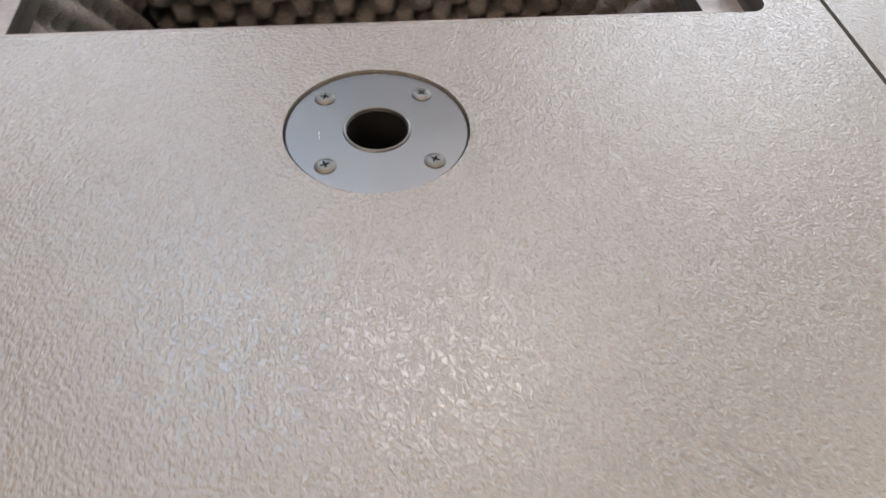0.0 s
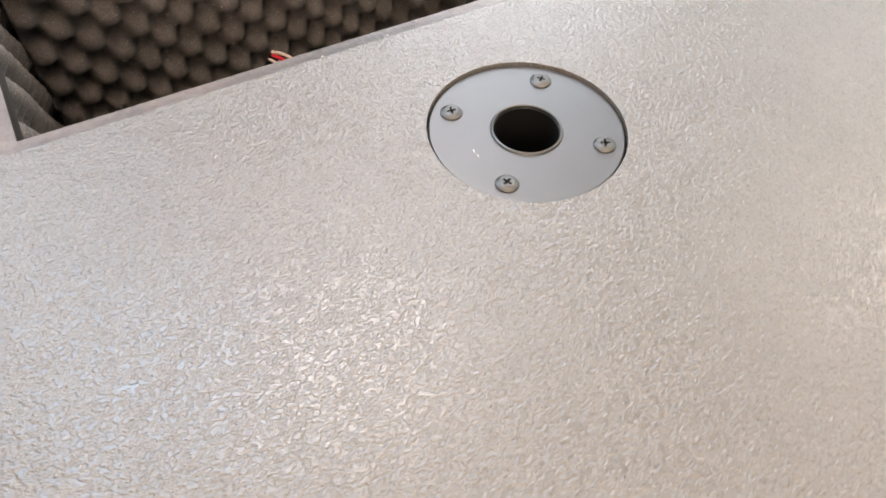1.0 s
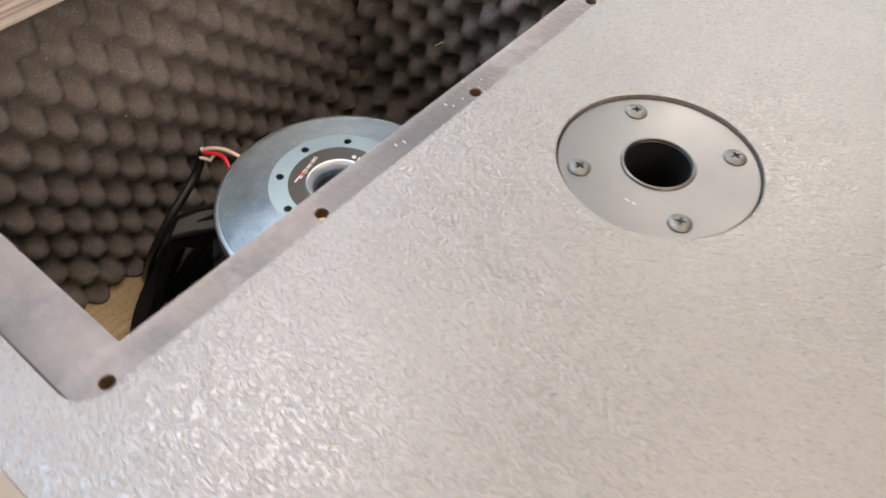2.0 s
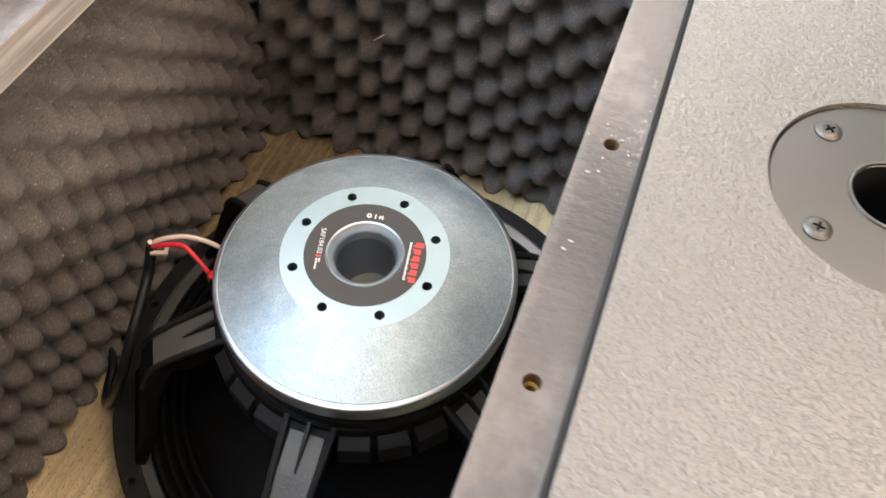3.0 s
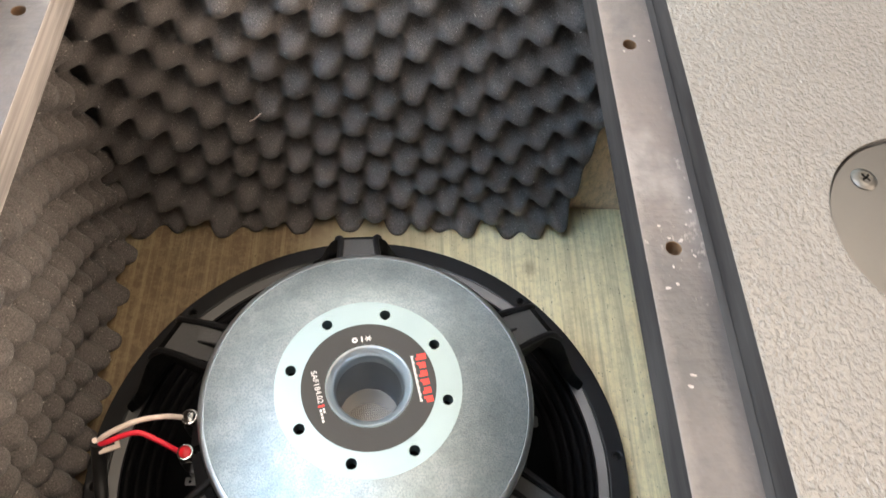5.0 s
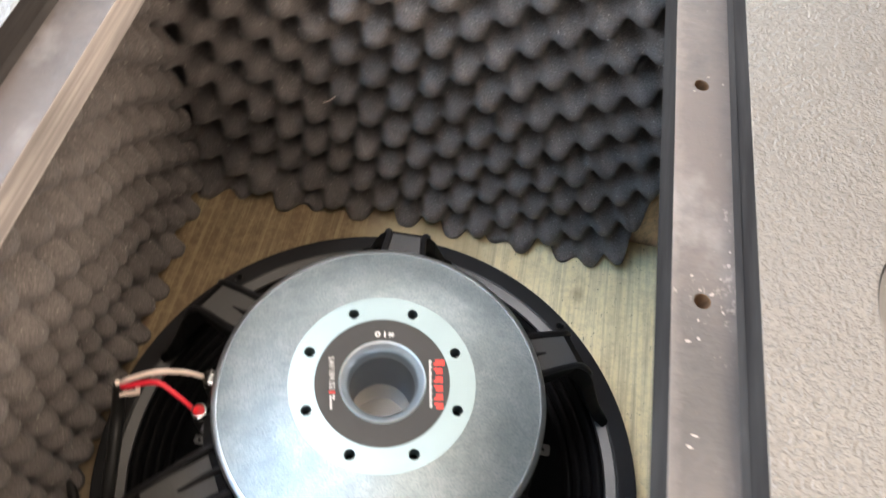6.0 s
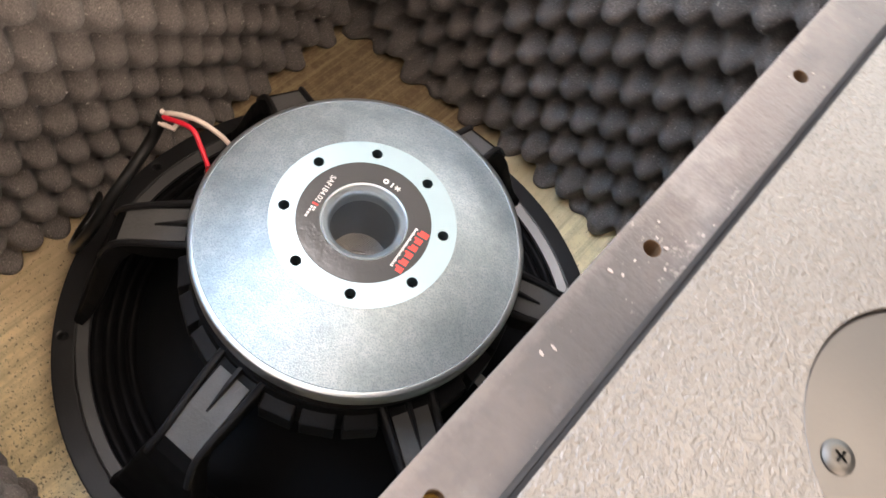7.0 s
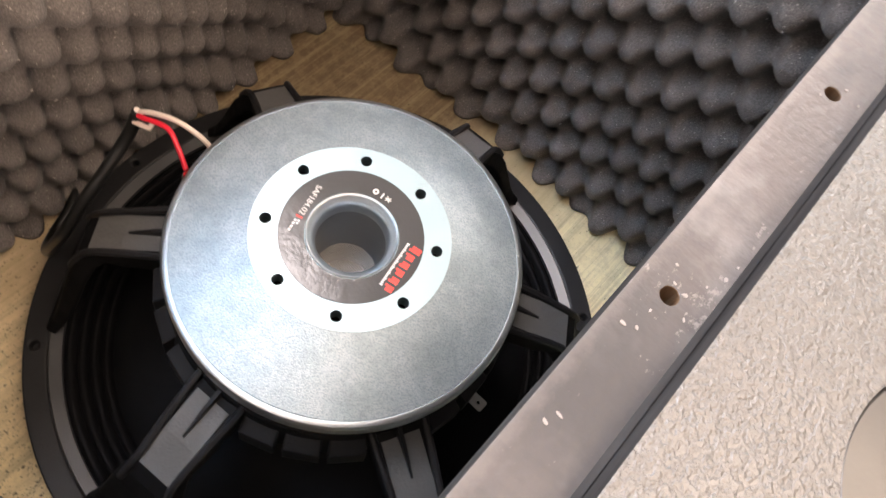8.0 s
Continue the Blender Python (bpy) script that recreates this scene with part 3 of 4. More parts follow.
def pole_plate():
    z0 = TOP - 0.0056
    p = thing("pole_mount_plate", (*PLATE, z0), "round satin steel pole-mount plate with four cross-head screws", "pole mount")
    bm = lathe(bmesh.new(), [(0.0182, -0.002), (0.0182, 0.0026), (0.0190, 0.0034), (0.0532, 0.0034), (0.0539, 0.0029), (0.0541, 0.002), (0.0541, -0.0008), (0.05, -0.0009)], 96, True)
    part("plate", bm, STEEL, p, "satin steel", True, 18)
    part("socket", lathe(bmesh.new(), [(0.0181, 0.002), (0.0179, -0.30), (0, -0.30), (0, -0.303), (0.0193, -0.303), (0.0193, -0.003), (0.0186, 0.0019)], 48), BLACK_HOLE, p, "black steel pole socket", True)
    part("lip", lathe(bmesh.new(), [(0.0183, 0.0028), (0.0184, 0.0042), (0.0190, 0.0046), (0.0198, 0.0043), (0.0204, 0.0032), (0.0200, 0.0028)], 64, True), SCREW_STEEL, p, "bright rolled lip round the socket", True)
    for (x, y), a in zip(((-0.0302, 0.0305), (0.0292, 0.0305), (0.0312, -0.0295), (-0.0308, -0.0295)), (0.2, 0.9, 0.5, 1.2)):
        screw(p, x, y, 0.0031, a)
    for x, y, turn, l in ((-0.0340, -0.0010, 1.4, 0.0012), (-0.0338, -0.0052, 1.4, 0.0010)):
        part("scratch", box(bmesh.new(), -l, -0.00012, 0.00335, l, 0.00012, 0.00346, Matrix.Translation((x, y, 0)) @ Matrix.Rotation(turn, 4, "Z")), WHITE_SHEATH, p, "short pale scratch")


pole_plate()


# ------------------------------------------------------------------ foam
def foam_sheet(name, label, origin, u, v, n, ulen, vlen, rows, columns, base, amp, bulge=None, seed=0, step=0.0026, power=1.1, fuse=0.0, lint=0):
    """Egg-crate foam: round knobs in a staggered order on a flat back. u, v: along the sheet; n: out of the wall.
    columns, rows: the count of half pitches at (u, v), as six terms 1, u, v, uu, uv, vv of a sheet that sags a little."""
    nu, nv = int(ulen / step) + 1, int(vlen / step) + 1
    U, V = np.meshgrid(np.linspace(0, ulen, nu), np.linspace(0, vlen, nv), indexing="ij")
    rng = np.random.RandomState(seed)

    def wobble(scale, size):
        a = sum(np.sin(rng.uniform(0.6, 1.4) * (U * math.cos(t) + V * math.sin(t)) / scale + rng.uniform(0, 6.3)) for t in rng.uniform(0, 6.3, 6))
        return a * size / 6 ** 0.5

    du, dv = wobble(0.035, 0.0016), wobble(0.035, 0.0016)
    UU, VV = U + du, V + dv
    terms = (1, UU, VV, UU * UU, UU * VV, VV * VV)
    a, b = (math.pi * sum(c * q for c, q in zip(k, terms)) for k in (columns, rows))
    f = np.clip(0.5 + (0.5 - 0.8 * fuse) * np.cos(a) * np.cos(b) + fuse * np.cos(2 * b), 0.0, 1.0)
    # knobs with their own heights
    knob = np.sin(f ** power * math.pi / 2)
    key = np.rint(a / math.pi) * 31 + np.rint(b / math.pi) * 17
    H = base + amp * knob * (1 + 0.07 * np.sin(key * 12.9898) * knob) + wobble(0.08, 0.002)
    if bulge:
        H = H + bulge(U, V)
    o, u, v, n = (np.array(q, float) for q in (origin, u, v, n))
    root = thing(name, origin, label, "acoustic foam", "foam sheets lining the cabinet")
    front = U[..., None] * u + V[..., None] * v + H[..., None] * n
    back = U[..., None] * u + V[..., None] * v + 0.0062 * n
    verts = np.concatenate([front.reshape(-1, 3), back.reshape(-1, 3)])
    idx = np.arange(nu * nv).reshape(nu, nv)
    q = np.stack([idx[:-1, :-1], idx[1:, :-1], idx[1:, 1:], idx[:-1, 1:]], -1).reshape(-1, 4)
    rim = np.concatenate([idx[:, 0], idx[-1, 1:], idx[-2::-1, -1], idx[0, -2:0:-1]])
    nxt = np.roll(rim, -1)
    skirt = np.stack([nxt, rim, rim + nu * nv, nxt + nu * nv], -1)
    used = np.unique(np.concatenate([idx.ravel(), rim + nu * nv]))
    remap = np.full(len(verts), -1)
    remap[used] = np.arange(len(used))
    faces = [*remap[np.concatenate([q, skirt])].tolist(), remap[(rim + nu * nv)[::-1]].tolist()]
    me = bpy.data.meshes.new("knobbed_face")
    me.from_pydata(verts[used].tolist(), [], faces)
    me.polygons.foreach_set("use_smooth", [True] * len(q) + [False] * (len(faces) - len(q)))
    me.materials.append(FOAM)
    me.update()
    bm = bmesh.new()
    bm.from_mesh(me)
    bmesh.ops.recalc_face_normals(bm, faces=bm.faces[:])
    bm.to_mesh(me)
    bm.free()
    new("knobbed_face", me).parent = root
    # flat back of the sheet, glued to the wall
    corners = [c[0] * u + c[1] * v + d * n for d in (0.0006, 0.006) for c in rect(0.001, 0.001, ulen - 0.001, vlen - 0.001)]
    bm = bmesh.new()
    vs = [bm.verts.new(c) for c in corners]
    for f in ((3, 2, 1, 0), (4, 5, 6, 7), (0, 1, 5, 4), (1, 2, 6, 5), (2, 3, 7, 6), (3, 0, 4, 7)):
        bm.faces.new([vs[i] for i in f])
    part("backing", bm, FOAM, root)
    # specks of lint on the knobs
    bm = bmesh.new()
    for k in range(lint):
        i, j = rng.randint(2, nu - 2), rng.randint(2, nv - 2)
        p = Vector(front[i, j])
        along = Vector(front[i + 1, j] - front[i - 1, j]).normalized()
        across = Vector(front[i, j + 1] - front[i, j - 1]).normalized()
        out = along.cross(across).normalized()
        out = out if out.dot(Vector(n)) > 0 else -out
        turn = rng.uniform(0, 6.3)
        d = (along * math.cos(turn) + across * math.sin(turn)) * rng.uniform(0.0005, 0.0018)
        w = out.cross(d).normalized() * 0.00022
        tip = [bm.verts.new(p + c) for c in (d + out * 0.0006, w + out * 0.0002, -d + out * 0.0005, -w + out * 0.0002, out * 0.0009, out * -0.0004)]
        for m in range(4):
            bm.faces.new((tip[m], tip[(m + 1) % 4], tip[4])), bm.faces.new((tip[(m + 1) % 4], tip[m], tip[5]))
    if lint:
        tagged(part("lint", bm, LINT, root), "pale specks of lint", kind="stuff")
    else:
        bm.free()
    return root


FZ = BAFFLE_Z + 0.002
FH = LIP_Z - 0.004 - FZ


def ramp01(x):
    x = np.clip(x, 0, 1)
    return x * x * (3 - 2 * x)


foam_sheet("acoustic_foam", "charcoal egg-crate foam on the end wall, cut short at one side", (IX1, 0.276, FZ), (0, -1, 0), (0, 0, 1), (-1, 0, 0),
           0.479, FH, (-8.429, -20.225, 35.973, 41.033, -4.829, 11.703), (-4.098, 34.568, -3.331, 8.372, 9.209, -1.959), 0.006, 0.032, seed=3, power=1.25, lint=150,
           bulge=lambda U, V: 0.006 * ramp01((U - 0.244) / 0.2) + 0.05 * V + (0.008 + 0.010 * ramp01((0.24 - U) / 0.1)) * ramp01(1 - V / 0.07))
foam_sheet("acoustic_foam", "brownish charcoal egg-crate foam sheet on the long side wall", (IX0 + 0.046, IY1, FZ), (1, 0, 0), (0, 0, 1), (0, -1, 0),
           0.530, FH, (-7.616, -0.75, 40.5, 0.0, 0.0, 0.0), (-9.907, 41.5, 1.9, 0.0, 0.0, 0.0), 0.020, 0.032, seed=5, power=1.2, fuse=0.03, lint=220,
           bulge=lambda U, V: 0.2 * np.minimum(V, 0.26) * (0.35 + 0.65 * ramp01((0.45 - U) / 0.16)) + 0.014 * (1 - ramp01(V / (0.07 + 0.03 * ramp01((0.2 - U) / 0.06)))))
EVEN_ROWS, EVEN_COLUMNS = (0.6, 0.0, 40.0, 0.0, 0.0, 0.0), (0.3, 40.0, 0.0, 0.0, 0.0, 0.0)
foam_sheet("acoustic_foam", "charcoal egg-crate foam sheet behind the ledge, only its edge showing", (IX0 + 0.046, IY0, FZ), (1, 0, 0), (0, 0, 1), (0, 1, 0),
           0.54, FH, EVEN_ROWS, EVEN_COLUMNS, 0.018, 0.031, seed=7, step=0.004)
foam_sheet("acoustic_foam", "charcoal egg-crate foam sheet on the bare end wall", (IX0, IY0 + 0.004, FZ), (0, 1, 0), (0, 0, 1), (1, 0, 0),
           IY1 - IY0 - 0.008, FH, EVEN_ROWS, EVEN_COLUMNS, 0.018, 0.028, seed=9, step=0.004)


# ------------------------------------------------------------------ woofer
FACE = 0.246
SPOKES = [123.5 + 60 * k for k in range(6)]


def woofer():
    w = thing("woofer", (0, 0, 0), "large black-framed woofer with a zinc-plated magnet facing up", "loudspeaker driver")
    # frame
    bm = slab(bmesh.new(), circle(0, 0, 0.2284, 120), [circle(0, 0, 0.2110, 120), *[circle(0.2205 * math.cos(radians(138.4 + 45 * k)), 0.2205 * math.sin(radians(138.4 + 45 * k)), 0.0034, 12) for k in range(8)]], 0.042, 0.052)
    bevel(part("flange", bm, CAST, w), 0.0015, 2)
    part("gasket", lathe(bmesh.new(), [(0.2106, 0.047), (0.2106, 0.0528), (0.2094, 0.0534), (0.2012, 0.0510), (0.2005, 0.047)], 120, True), GASKET, w, "dark grey gasket ring", True)
    part("frame_skirt", lathe(bmesh.new(), [(0.2276, 0.0422), (0.2266, 0.0128), (0.2066, 0.0128), (0.2066, 0.0422)], 120, True), CAST, w)
    # surround and cone
    prof = [(0.2007, 0.048)]
    for k in range(1, 41):
        u = k / 40
        prof.append((0.2007 - 0.034 * u, 0.045 - 0.006 * u + 0.0042 * abs(math.sin(u * math.pi * 4.0))))
    prof += [(0.165, 0.035), (0.201, 0.041)]
    part("surround", lathe(bmesh.new(), prof, 120, True), RUBBER, w, "pleated black cloth surround", True, 60)
    part("cone", lathe(bmesh.new(), [(0.1672, 0.0395), (0.148, 0.054), (0.118, 0.077), (0.085, 0.104), (0.060, 0.122), (0.058, 0.120), (0.085, 0.101), (0.118, 0.074), (0.1672, 0.0365)], 96, True), CONE, w, "black pressed-paper cone", True, 60)
    part("spider", lathe(bmesh.new(), [(0.102 - 0.0011 * k, 0.134 + 0.0025 * math.cos(k * 1.35)) for k in range(40)] + [(0.058, 0.128), (0.102, 0.128)], 72, True), RUBBER, w, "", True)
    part("voice_coil_former", lathe(bmesh.new(), [(0.0535, 0.115), (0.0535, 0.178), (0.0525, 0.178), (0.0525, 0.115)], 64, True), CONE, w, "", True)
    # hub that carries the magnet, blackened for its shade, with blocks round its rim
    hub = part("frame_hub", lathe(bmesh.new(), [(0.102, 0.140), (0.1105, 0.142), (0.1125, 0.150), (0.1125, 0.170), (0.1110, 0.176), (0.1085, 0.186), (0.106, 0.188), (0.095, 0.188), (0.095, 0.140)], 96, True), FERRITE, w, "", True, 30)
    for s in SPOKES:
        for k in range(3):
            a = radians(s + 16.2 + 13.8 * k)
            m = Matrix.Rotation(a, 4, "Z")
            bm = bmesh.new()
            vs = [bm.verts.new(m @ Vector(p)) for p in ((0.109, -0.0112, 0.152), (0.1195, -0.0118, 0.152), (0.1195, 0.0118, 0.152), (0.109, 0.0112, 0.152),
                                                        (0.109, -0.0112, 0.1800), (0.1185, -0.0116, 0.1735), (0.1185, 0.0116, 0.1735), (0.109, 0.0112, 0.1800))]
            for f in ((3, 2, 1, 0), (4, 5, 6, 7), (0, 1, 5, 4), (1, 2, 6, 5), (2, 3, 7, 6), (3, 0, 4, 7)):
                bm.faces.new([vs[i] for i in f])
            bevel(part("hub_block", bm, CAST, hub), 0.001, 2)
    # spokes: a channel with two side rails and a short rib, bending down to the flange
    stations = [(0.104, 0.184, 0.0175, 0.020), (0.120, 0.179, 0.0168, 0.020), (0.142, 0.1690, 0.0158, 0.019), (0.1652, 0.1562, 0.0154, 0.018), (0.1735, 0.1475, 0.0185, 0.018),
                (0.181, 0.130, 0.0245, 0.017), (0.1885, 0.106, 0.0300, 0.016), (0.196, 0.083, 0.0345, 0.014), (0.2025, 0.066, 0.0390, 0.012), (0.2095, 0.0532, 0.0440, 0.010)]
    for s in SPOKES:
        m = Matrix.Rotation(radians(s), 4, "Z")
        bm = bmesh.new()
        rows = []
        for r, z, hw, d in stations:
            inward = -d if z < 0.16 else 0.0
            ri = r + inward * 0.7
            zi = z - (d if z >= 0.16 else d * 0.35)
            rows.append([bm.verts.new(m @ Vector(p)) for p in ((r, -hw, z), (r, hw, z), (ri, hw * 1.08, zi), (ri, -hw * 1.08, zi))])
        for a, b in zip(rows, rows[1:]):
            for i in range(4):
                bm.faces.new((a[i - 1], a[i], b[i], b[i - 1]))
        bm.faces.new(rows[0][::-1]), bm.faces.new(rows[-1])
        spoke = part("spoke", bm, SHADED_SPOKE, w)
        bevel(spoke, 0.002, 2)
        # inner face, coloured grey for the light it catches
        bm = bmesh.new()
        lo = []
        for r, z, hw in ((0.1140, 0.1809, 0.0125), (0.1420, 0.1690, 0.0128), (0.1650, 0.1564, 0.0136)):
            lo.append([bm.verts.new(m @ Vector((r, y, zz))) for y, zz in ((-hw, z + 0.0009), (hw, z + 0.0009), (hw, z - 0.003), (-hw, z - 0.003))])
        for a, b in zip(lo, lo[1:]):
            for i in range(4):
                bm.faces.new((a[i - 1], a[i], b[i], b[i - 1]))
        bm.faces.new(lo[0][::-1]), bm.faces.new(lo[-1])
        part("face", bm, LIT_PAD, spoke, "matt face of the spoke, coloured grey where it catches light")
        for side in (-1, 1):
            line = spline([m @ Vector((r, side * y, z)) for r, y, z in ((0.106, 0.0172, 0.1860), (0.125, 0.0165, 0.1785), (0.145, 0.0152, 0.1695), (0.163, 0.0146, 0.1592), (0.1715, 0.0160, 0.1500), (0.178, 0.0180, 0.138))], 5)
            part("rail", tube(bmesh.new(), line, 0.0026, 8), CAST, spoke, "", True)
        bm = bmesh.new()
        pts = [(0.108, 0.0028, 0.189), (0.120, 0.0024, 0.1840), (0.1395, 0.0012, 0.1718)]
        rr = [[bm.verts.new(m @ Vector(p)) for p in ((r, -hw, z - 0.012), (r, hw, z - 0.012), (r, hw * 0.5, z), (r, -hw * 0.5, z))] for r, hw, z in pts]
        for a, b in zip(rr, rr[1:]):
            for i in range(4):
                bm.faces.new((a[i - 1], a[i], b[i], b[i - 1]))
        bm.faces.new(rr[0][::-1]), bm.faces.new(rr[-1])
        part("rib", bm, CAST, spoke)
    # the frame sits a few millimetres off the motor's axis
    for ob in w.children:
        ob.location += Vector((0.001, 0.0040, 0.0))
    # motor
    part("front_pole_plate", lathe(bmesh.new(), [(0.054, 0.188), (0.104, 0.188), (0.105, 0.189), (0.105, 0.197), (0.104, 0.198), (0.054, 0.198)], 96, True), CAST, w, "", True, 40)
    part("magnet_ring", lathe(bmesh.new(), [(0.058, 0.1985), (0.1035, 0.1985), (0.1045, 0.1995), (0.1045, 0.2115), (0.1035, 0.2125), (0.058, 0.2125)], 96, True), FERRITE, w, "black ferrite ring magnet", True, 40)
    back = part("back_plate", lathe(bmesh.new(), [(0.0591, FACE - 0.0001), (0.0700, FACE - 0.0042), (0.0850, FACE - 0.0100), (0.1000, FACE - 0.0160), (0.1040, FACE - 0.0176), (0.1043, FACE - 0.0184), (0.1046, FACE - 0.0184), (0.1050, FACE - 0.0177), (0.1062, FACE - 0.0179), (0.1078, FACE - 0.0187),
                                                  (0.1086, FACE - 0.0200), (0.1089, FACE - 0.022), (0.1088, 0.2140), (0.1078, 0.2128), (0.0591, 0.2128)], 144, True), ZINC, w, "zinc-plated conical back plate, scuffed", True, 30)
    ring = slab(bmesh.new(), circle(0, 0, 0.0591, 96), [circle(0, 0, 0.0273, 72), *[circle(0.0505 * math.cos(radians(79.6 - 45 * k)), 0.0505 * math.sin(radians(79.6 - 45 * k)), 0.0035, 20) for k in range(8)]], FACE - 0.012, FACE)
    part("centre_boss", ring, BRIGHT_ZINC, back, "bright flat centre of the back plate with eight holes")
    # Rolled rim gets the paler copy, its reflected light put into the colour.
    back.data.materials.append(LIT_RIM_ZINC)
    for f in back.data.polygons:
        f.material_index = 1 if f.center.xy.length > 0.1047 and f.center.z > 0.2142 else 0
    for k in range(8):
        a = radians(79.6 - 45 * k)
        # Black cup put under each hole to give it its shade.
        part("hole_shade", lathe(bmesh.new(), [(0.00352, FACE - 0.0115), (0.0036, FACE - 0.020), (0, FACE - 0.020), (0, FACE - 0.021), (0.0042, FACE - 0.021), (0.0042, FACE - 0.0121)], 16, False, (0.0505 * math.cos(a), 0.0505 * math.sin(a))), BLACK_HOLE, back)
    vent = part("vent_tube", lathe(bmesh.new(), [(0.0212, FACE - 0.0122), (0.0211, FACE - 0.038), (0.0206, FACE - 0.040), (0.0205, FACE - 0.060), (0.0200, FACE - 0.061), (0.0198, FACE - 0.085), (0.0270, FACE - 0.085), (0.0270, FACE - 0.0130)], 72, True), BORE_STEEL, w, "smooth grey steel vent bore", True, 30)
    part("vent_lip", lathe(bmesh.new(), [(0.0272, FACE - 0.0120), (0.0272, FACE + 0.0004), (0.0266, FACE + 0.0009), (0.0257, FACE + 0.0005), (0.0252, FACE - 0.0003), (0.0240, FACE - 0.0013), (0.0227, FACE - 0.0028), (0.0217, FACE - 0.0048), (0.0212, FACE - 0.0080), (0.0211, FACE - 0.0120)], 72, True), LIP_ZINC, vent, "bright rounded lip", True, 40)
    bm = bmesh.new()
    zm, pitch = FACE - 0.058, 0.0013
    for k in range(-16, 17):
        c = k * pitch
        l = math.sqrt(max(0.0204 ** 2 - c * c, 0))
        if l > 0.001:
            for m in (Matrix.Rotation(1.5, 4, "Z"), Matrix.Rotation(1.5 + math.pi / 2, 4, "Z")):
                box(bm, -l, c - 0.0002, zm - 0.0002, l, c + 0.0002, zm + 0.0002, m)
    part("vent_mesh", bm, MESH_STEEL, vent, "fine steel mesh deep in the vent")
    part("dust_cap", lathe(bmesh.new(), [(0.0525, 0.125), (0.04, 0.138), (0.02, 0.146), (0, 0.148), (0, 0.146), (0.0525, 0.122)], 48), CONE, w, "", True)
    label = part("label_ring", slab(bmesh.new(), circle(0, 0, 0.0426, 96), [circle(0, 0, 0.0276, 72)], FACE + 0.0001, FACE + 0.0004), LABEL, w, "brown-grey printed label ring")
    # printing on the label, along the ring's chords
    def ink(bm, mat, text=""):
        return part("print", bm, mat, label, text)

    return w, label, ink


WOOFER, LABEL_RING, ink = woofer()


def on_label(x, y, angle):
    """A pose on the label: its x runs along the writing."""
    return Matrix.Translation((x, y, FACE + 0.00042)) @ Matrix.Rotation(radians(angle), 4, "Z")


def printing():
    # red mark: plain bars in a row
    m = on_label(0.0048, -0.0355, -168.4)
    bm = bmesh.new()
    for k in range(6):
        x = -0.0172 + k * 0.0058
        box(bm, x, -0.0022, 0, x + 0.0040, 0.0022 + (0.0014 if k == 0 else 0), 0.00008, m)
        box(bm, x + (0.0 if k % 2 else 0.0024), -0.0034, 0, x + (0.0014 if k % 2 else 0.0040), -0.0022, 0.00008, m)
    ink(bm, RED_INK, "red maker's mark as plain bars")
    m = on_label(0.0045, -0.0298, -168.4)
    bm = bmesh.new()
    for k in range(22):
        x = -0.0158 + k * 0.00144
        box(bm, x, -0.0007, 0, x + 0.00105, 0.0007 if k % 3 else 0.0011, 0.00008, m)
    ink(bm, PALE_INK, "line of small pale print")
    # small signs
    m = on_label(0.0306, 0.0102, -80)
    bm = lathe(bmesh.new(), [(0.0008, FACE + 0.0004), (0.0008, FACE + 0.0005), (0.0019, FACE + 0.0005), (0.0019, FACE + 0.0004)], 20, True, (m @ Vector((0, 0, 0))).xy)
    ink(bm, PALE_INK)
    ink(box(bmesh.new(), 0.0042, -0.0019, 0, 0.0052, 0.0019, 0.00008, m), PALE_INK)
    bm = bmesh.new()
    for a in (0.9, -0.9, 0.0):
        box(bm, -0.0021, -0.0003, 0, 0.0021, 0.0003, 0.00008, m @ Matrix.Translation((0.0088, 0, 0)) @ Matrix.Rotation(a, 4, "Z"))
    ink(bm, PALE_INK)
    # model number
    m = on_label(-0.0018, 0.0325, -164)
    data = bpy.data.curves.new("model_number", "FONT")
    data.body, data.size, data.align_x, data.align_y, data.extrude = "SAF184.02", 0.0050, "CENTER", "CENTER", 0.00004
    tmp = bpy.data.objects.new("model_number", data)
    scene.collection.objects.link(tmp)
    bpy.context.view_layer.update()
    me = bpy.data.meshes.new_from_object(tmp.evaluated_get(bpy.context.evaluated_depsgraph_get()))
    bpy.data.objects.remove(tmp)
    wide = max(v.co.x for v in me.vertices) - min(v.co.x for v in me.vertices)
    me.transform(m @ Matrix.Diagonal((0.0218 / wide, 1.0, 1.0, 1.0)))
    me.materials.clear()
    me.materials.append(PALE_INK)
    ob = new("print", me)
    ob.parent = LABEL_RING
    ink(box(bmesh.new(), 0.0122, -0.0020, 0, 0.0134, 0.0020, 0.00008, m), RED_INK)
    bm = bmesh.new()
    for k in range(4):
        box(bm, 0.0150 + 0.0023 * k, -0.0016, 0, 0.0166 + 0.0023 * k, -0.0002, 0.00008, m)
    for k in range(2):
        box(bm, 0.0146 + 0.0018 * k, 0.0004, 0, 0.0159 + 0.0018 * k, 0.0017, 0.00008, m)
    ink(bm, PALE_INK)


printing()


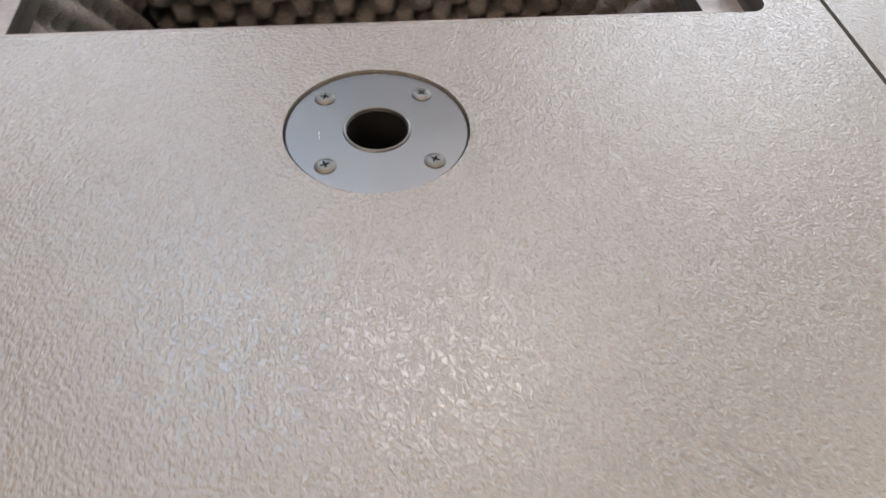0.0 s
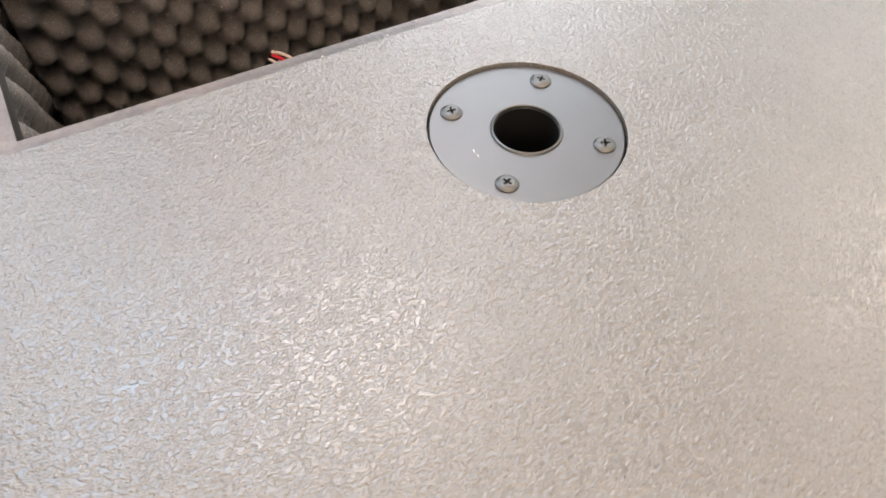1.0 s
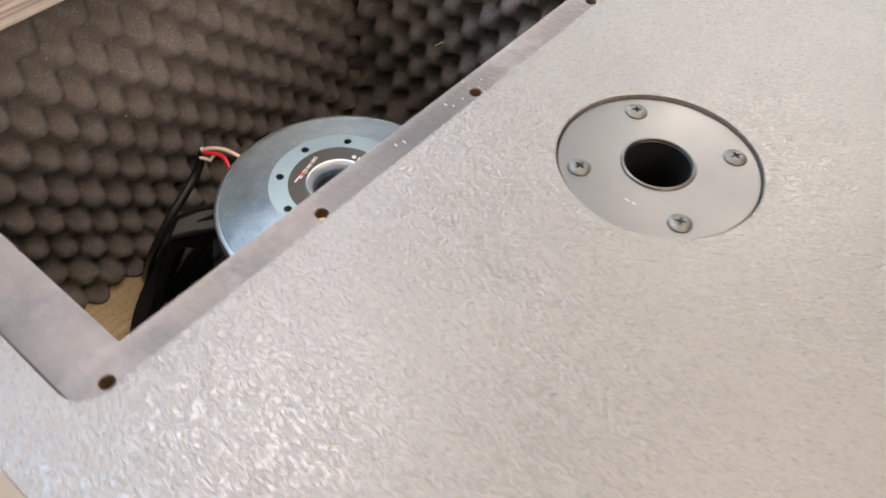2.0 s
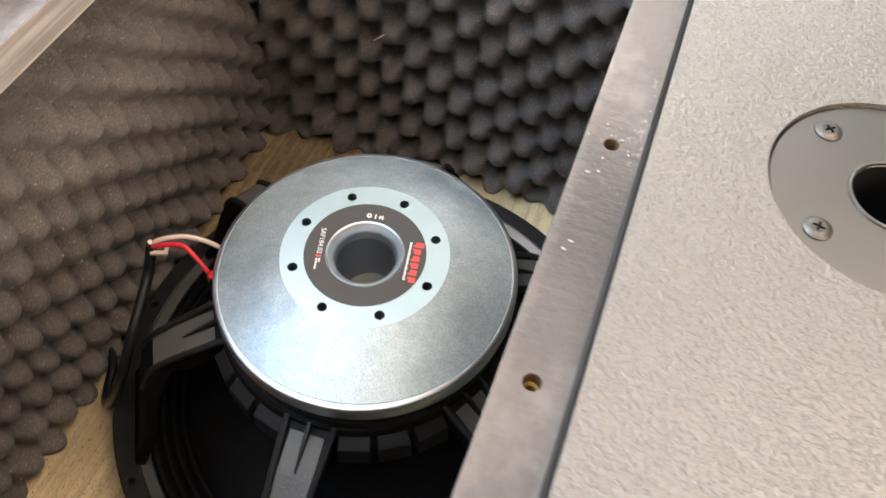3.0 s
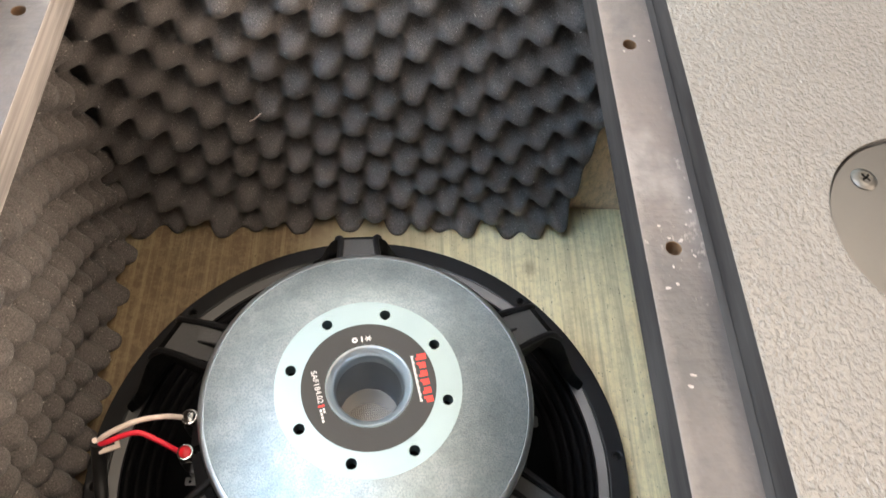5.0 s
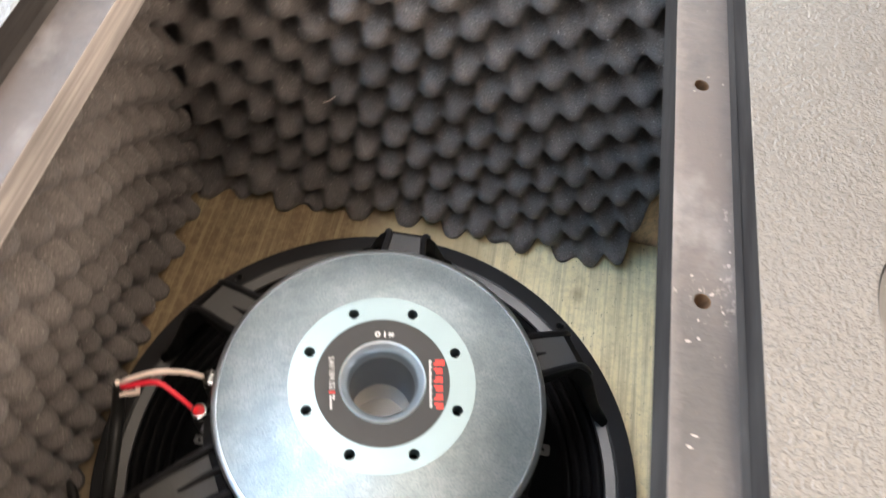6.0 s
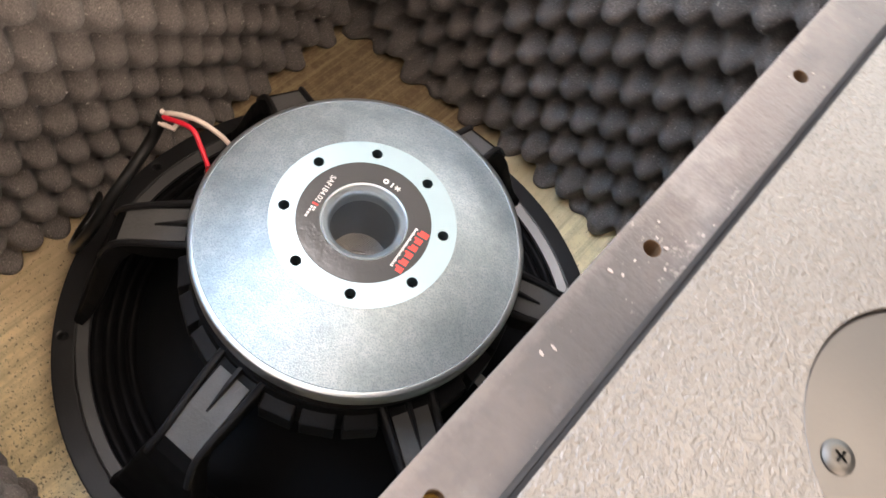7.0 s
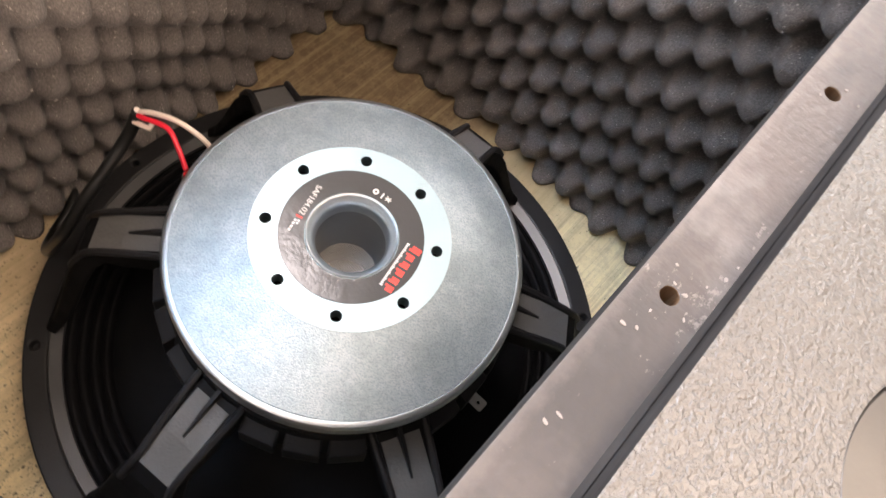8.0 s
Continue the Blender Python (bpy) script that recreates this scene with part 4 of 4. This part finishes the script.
def terminals():
    w = WOOFER
    block = part("terminal_block", box(bmesh.new(), -0.033, 0.110, 0.146, 0.014, 0.1225, 0.164), BLACK_SHEATH, w, "black plastic terminal block")
    bevel(block, 0.001, 2)
    for x, y, mat, text in ((-0.0218, 0.1240, RED_CAP, "chrome push terminal with a red centre"), (0.0033, 0.1250, MIRROR_CAP, "chrome push terminal with a dark centre")):
        post = part("terminal_post", lathe(bmesh.new(), [(0.0030, 0.152), (0.0034, 0.166), (0.0056, 0.1685), (0.0060, 0.1710), (0.0059, 0.1755), (0.0053, 0.1770), (0.0044, 0.1771), (0.0042, 0.1755), (0, 0.1755), (0, 0.152)], 24, False, (x, y)), CHROME, w, text, True, 40)
        part("cap", lathe(bmesh.new(), [(0.0042, 0.1757), (0.0040, 0.1775), (0.0025, 0.1783), (0, 0.1785), (0, 0.1757)], 20, False, (x, y)), mat, post, "", True)
        bevel(part("clip", box(bmesh.new(), x - 0.0050, y - 0.006, 0.146, x + 0.0050, y + 0.0050, 0.1675), BLACK_SHEATH, post, "black plastic body"), 0.0012, 2)
    part("lug", slab(bmesh.new(), round_rect(-0.0385, 0.114, -0.0330, 0.1262, 0.001), [circle(-0.0358, 0.1228, 0.0012, 10)], 0.1545, 0.1555), SCREW_STEEL, w, "bright solder lug")
    bm = slab(bmesh.new(), round_rect(0.0035, -0.1255, 0.0120, -0.108, 0.0018), [circle(0.0078, -0.1205, 0.0013, 10)], 0.1565, 0.1575)
    part("earth_tab", bm, STEEL, w, "small steel tab with a hole")


terminals()


# ------------------------------------------------------------------ cable
def cable():
    c = thing("speaker_cable", (-0.082, 0.232, BAFFLE_Z), "black two-core cable with red and white wires joined to the woofer", "cable")
    inv = c.matrix_world.inverted()
    tip = Vector((-0.0170, 0.181, 0.182))
    jacket = [tip, (-0.0287, 0.1838, 0.160), (-0.0504, 0.1814, 0.146), (-0.072, 0.1793, 0.134), (-0.0867, 0.1789, 0.122), (-0.0985, 0.1800, 0.109), (-0.1075, 0.1900, 0.084), (-0.1100, 0.2070, 0.050), (-0.106, 0.2240, 0.024), (-0.092, 0.2350, 0.0168), (-0.070, 0.2450, 0.0166), (-0.052, 0.262, 0.0166), (-0.040, 0.285, 0.0166)]
    part("jacket", tube(bmesh.new(), [inv @ p for p in spline(jacket, 8)], 0.0047, 12), BLACK_SHEATH, c, "glossy black outer jacket", True)
    white = [tip + Vector((0, 0.001, -0.004)), tip + Vector((0.003, -0.005, 0.0045)), (-0.0055, 0.157, 0.1905), (0.0005, 0.141, 0.184), (0.0030, 0.130, 0.1755), (0.0033, 0.1250, 0.170)]
    red = [tip + Vector((0, 0, -0.004)), tip + Vector((-0.001, -0.005, 0.002)), (-0.012, 0.156, 0.1875), (-0.0155, 0.142, 0.182), (-0.0202, 0.130, 0.1745), (-0.0218, 0.1240, 0.169)]
    part("wire", tube(bmesh.new(), [inv @ p for p in spline(white, 8)], 0.0019, 10), WHITE_SHEATH, c, "white insulated wire", True)
    part("wire", tube(bmesh.new(), [inv @ p for p in spline(red, 8)], 0.0019, 10), RED_SHEATH, c, "red insulated wire", True)
    part("cut_end", tube(bmesh.new(), [inv @ p for p in spline([tip + Vector((0.002, 0.003, -0.002)), tip + Vector((0.0005, 0.0012, 0.0025))], 3)], 0.0019, 10), WHITE_SHEATH, c, "frayed pale end of the jacket", True)
    bm = bmesh.new()
    m = inv @ Matrix.Translation(tip + Vector((-0.004, -0.006, -0.003))) @ Matrix.Rotation(radians(20), 4, "Z")
    box(bm, -0.0015, -0.0055, -0.001, 0.0015, 0.005, 0.001, m)
    box(bm, -0.0015, -0.0085, -0.001, 0.0068, -0.0056, 0.001, m)
    part("tie", bm, WHITE_SHEATH, c, "short bent pale tie")


cable()


def splinter():
    """A sliver of pale wood caught on a foam knob."""
    c = thing("wood_splinter", (0.262, 0.106, 0.195), "tiny pale wood splinter caught on the foam", "wood splinter")
    line = spline([(0.002, -0.006, 0.005), (-0.001, 0.0, 0.0006), (0.0015, 0.005, -0.005)], 5)
    part("sliver", tube(bmesh.new(), line, 0.0005, 5), WHITE_SHEATH, c, "", True)


splinter()
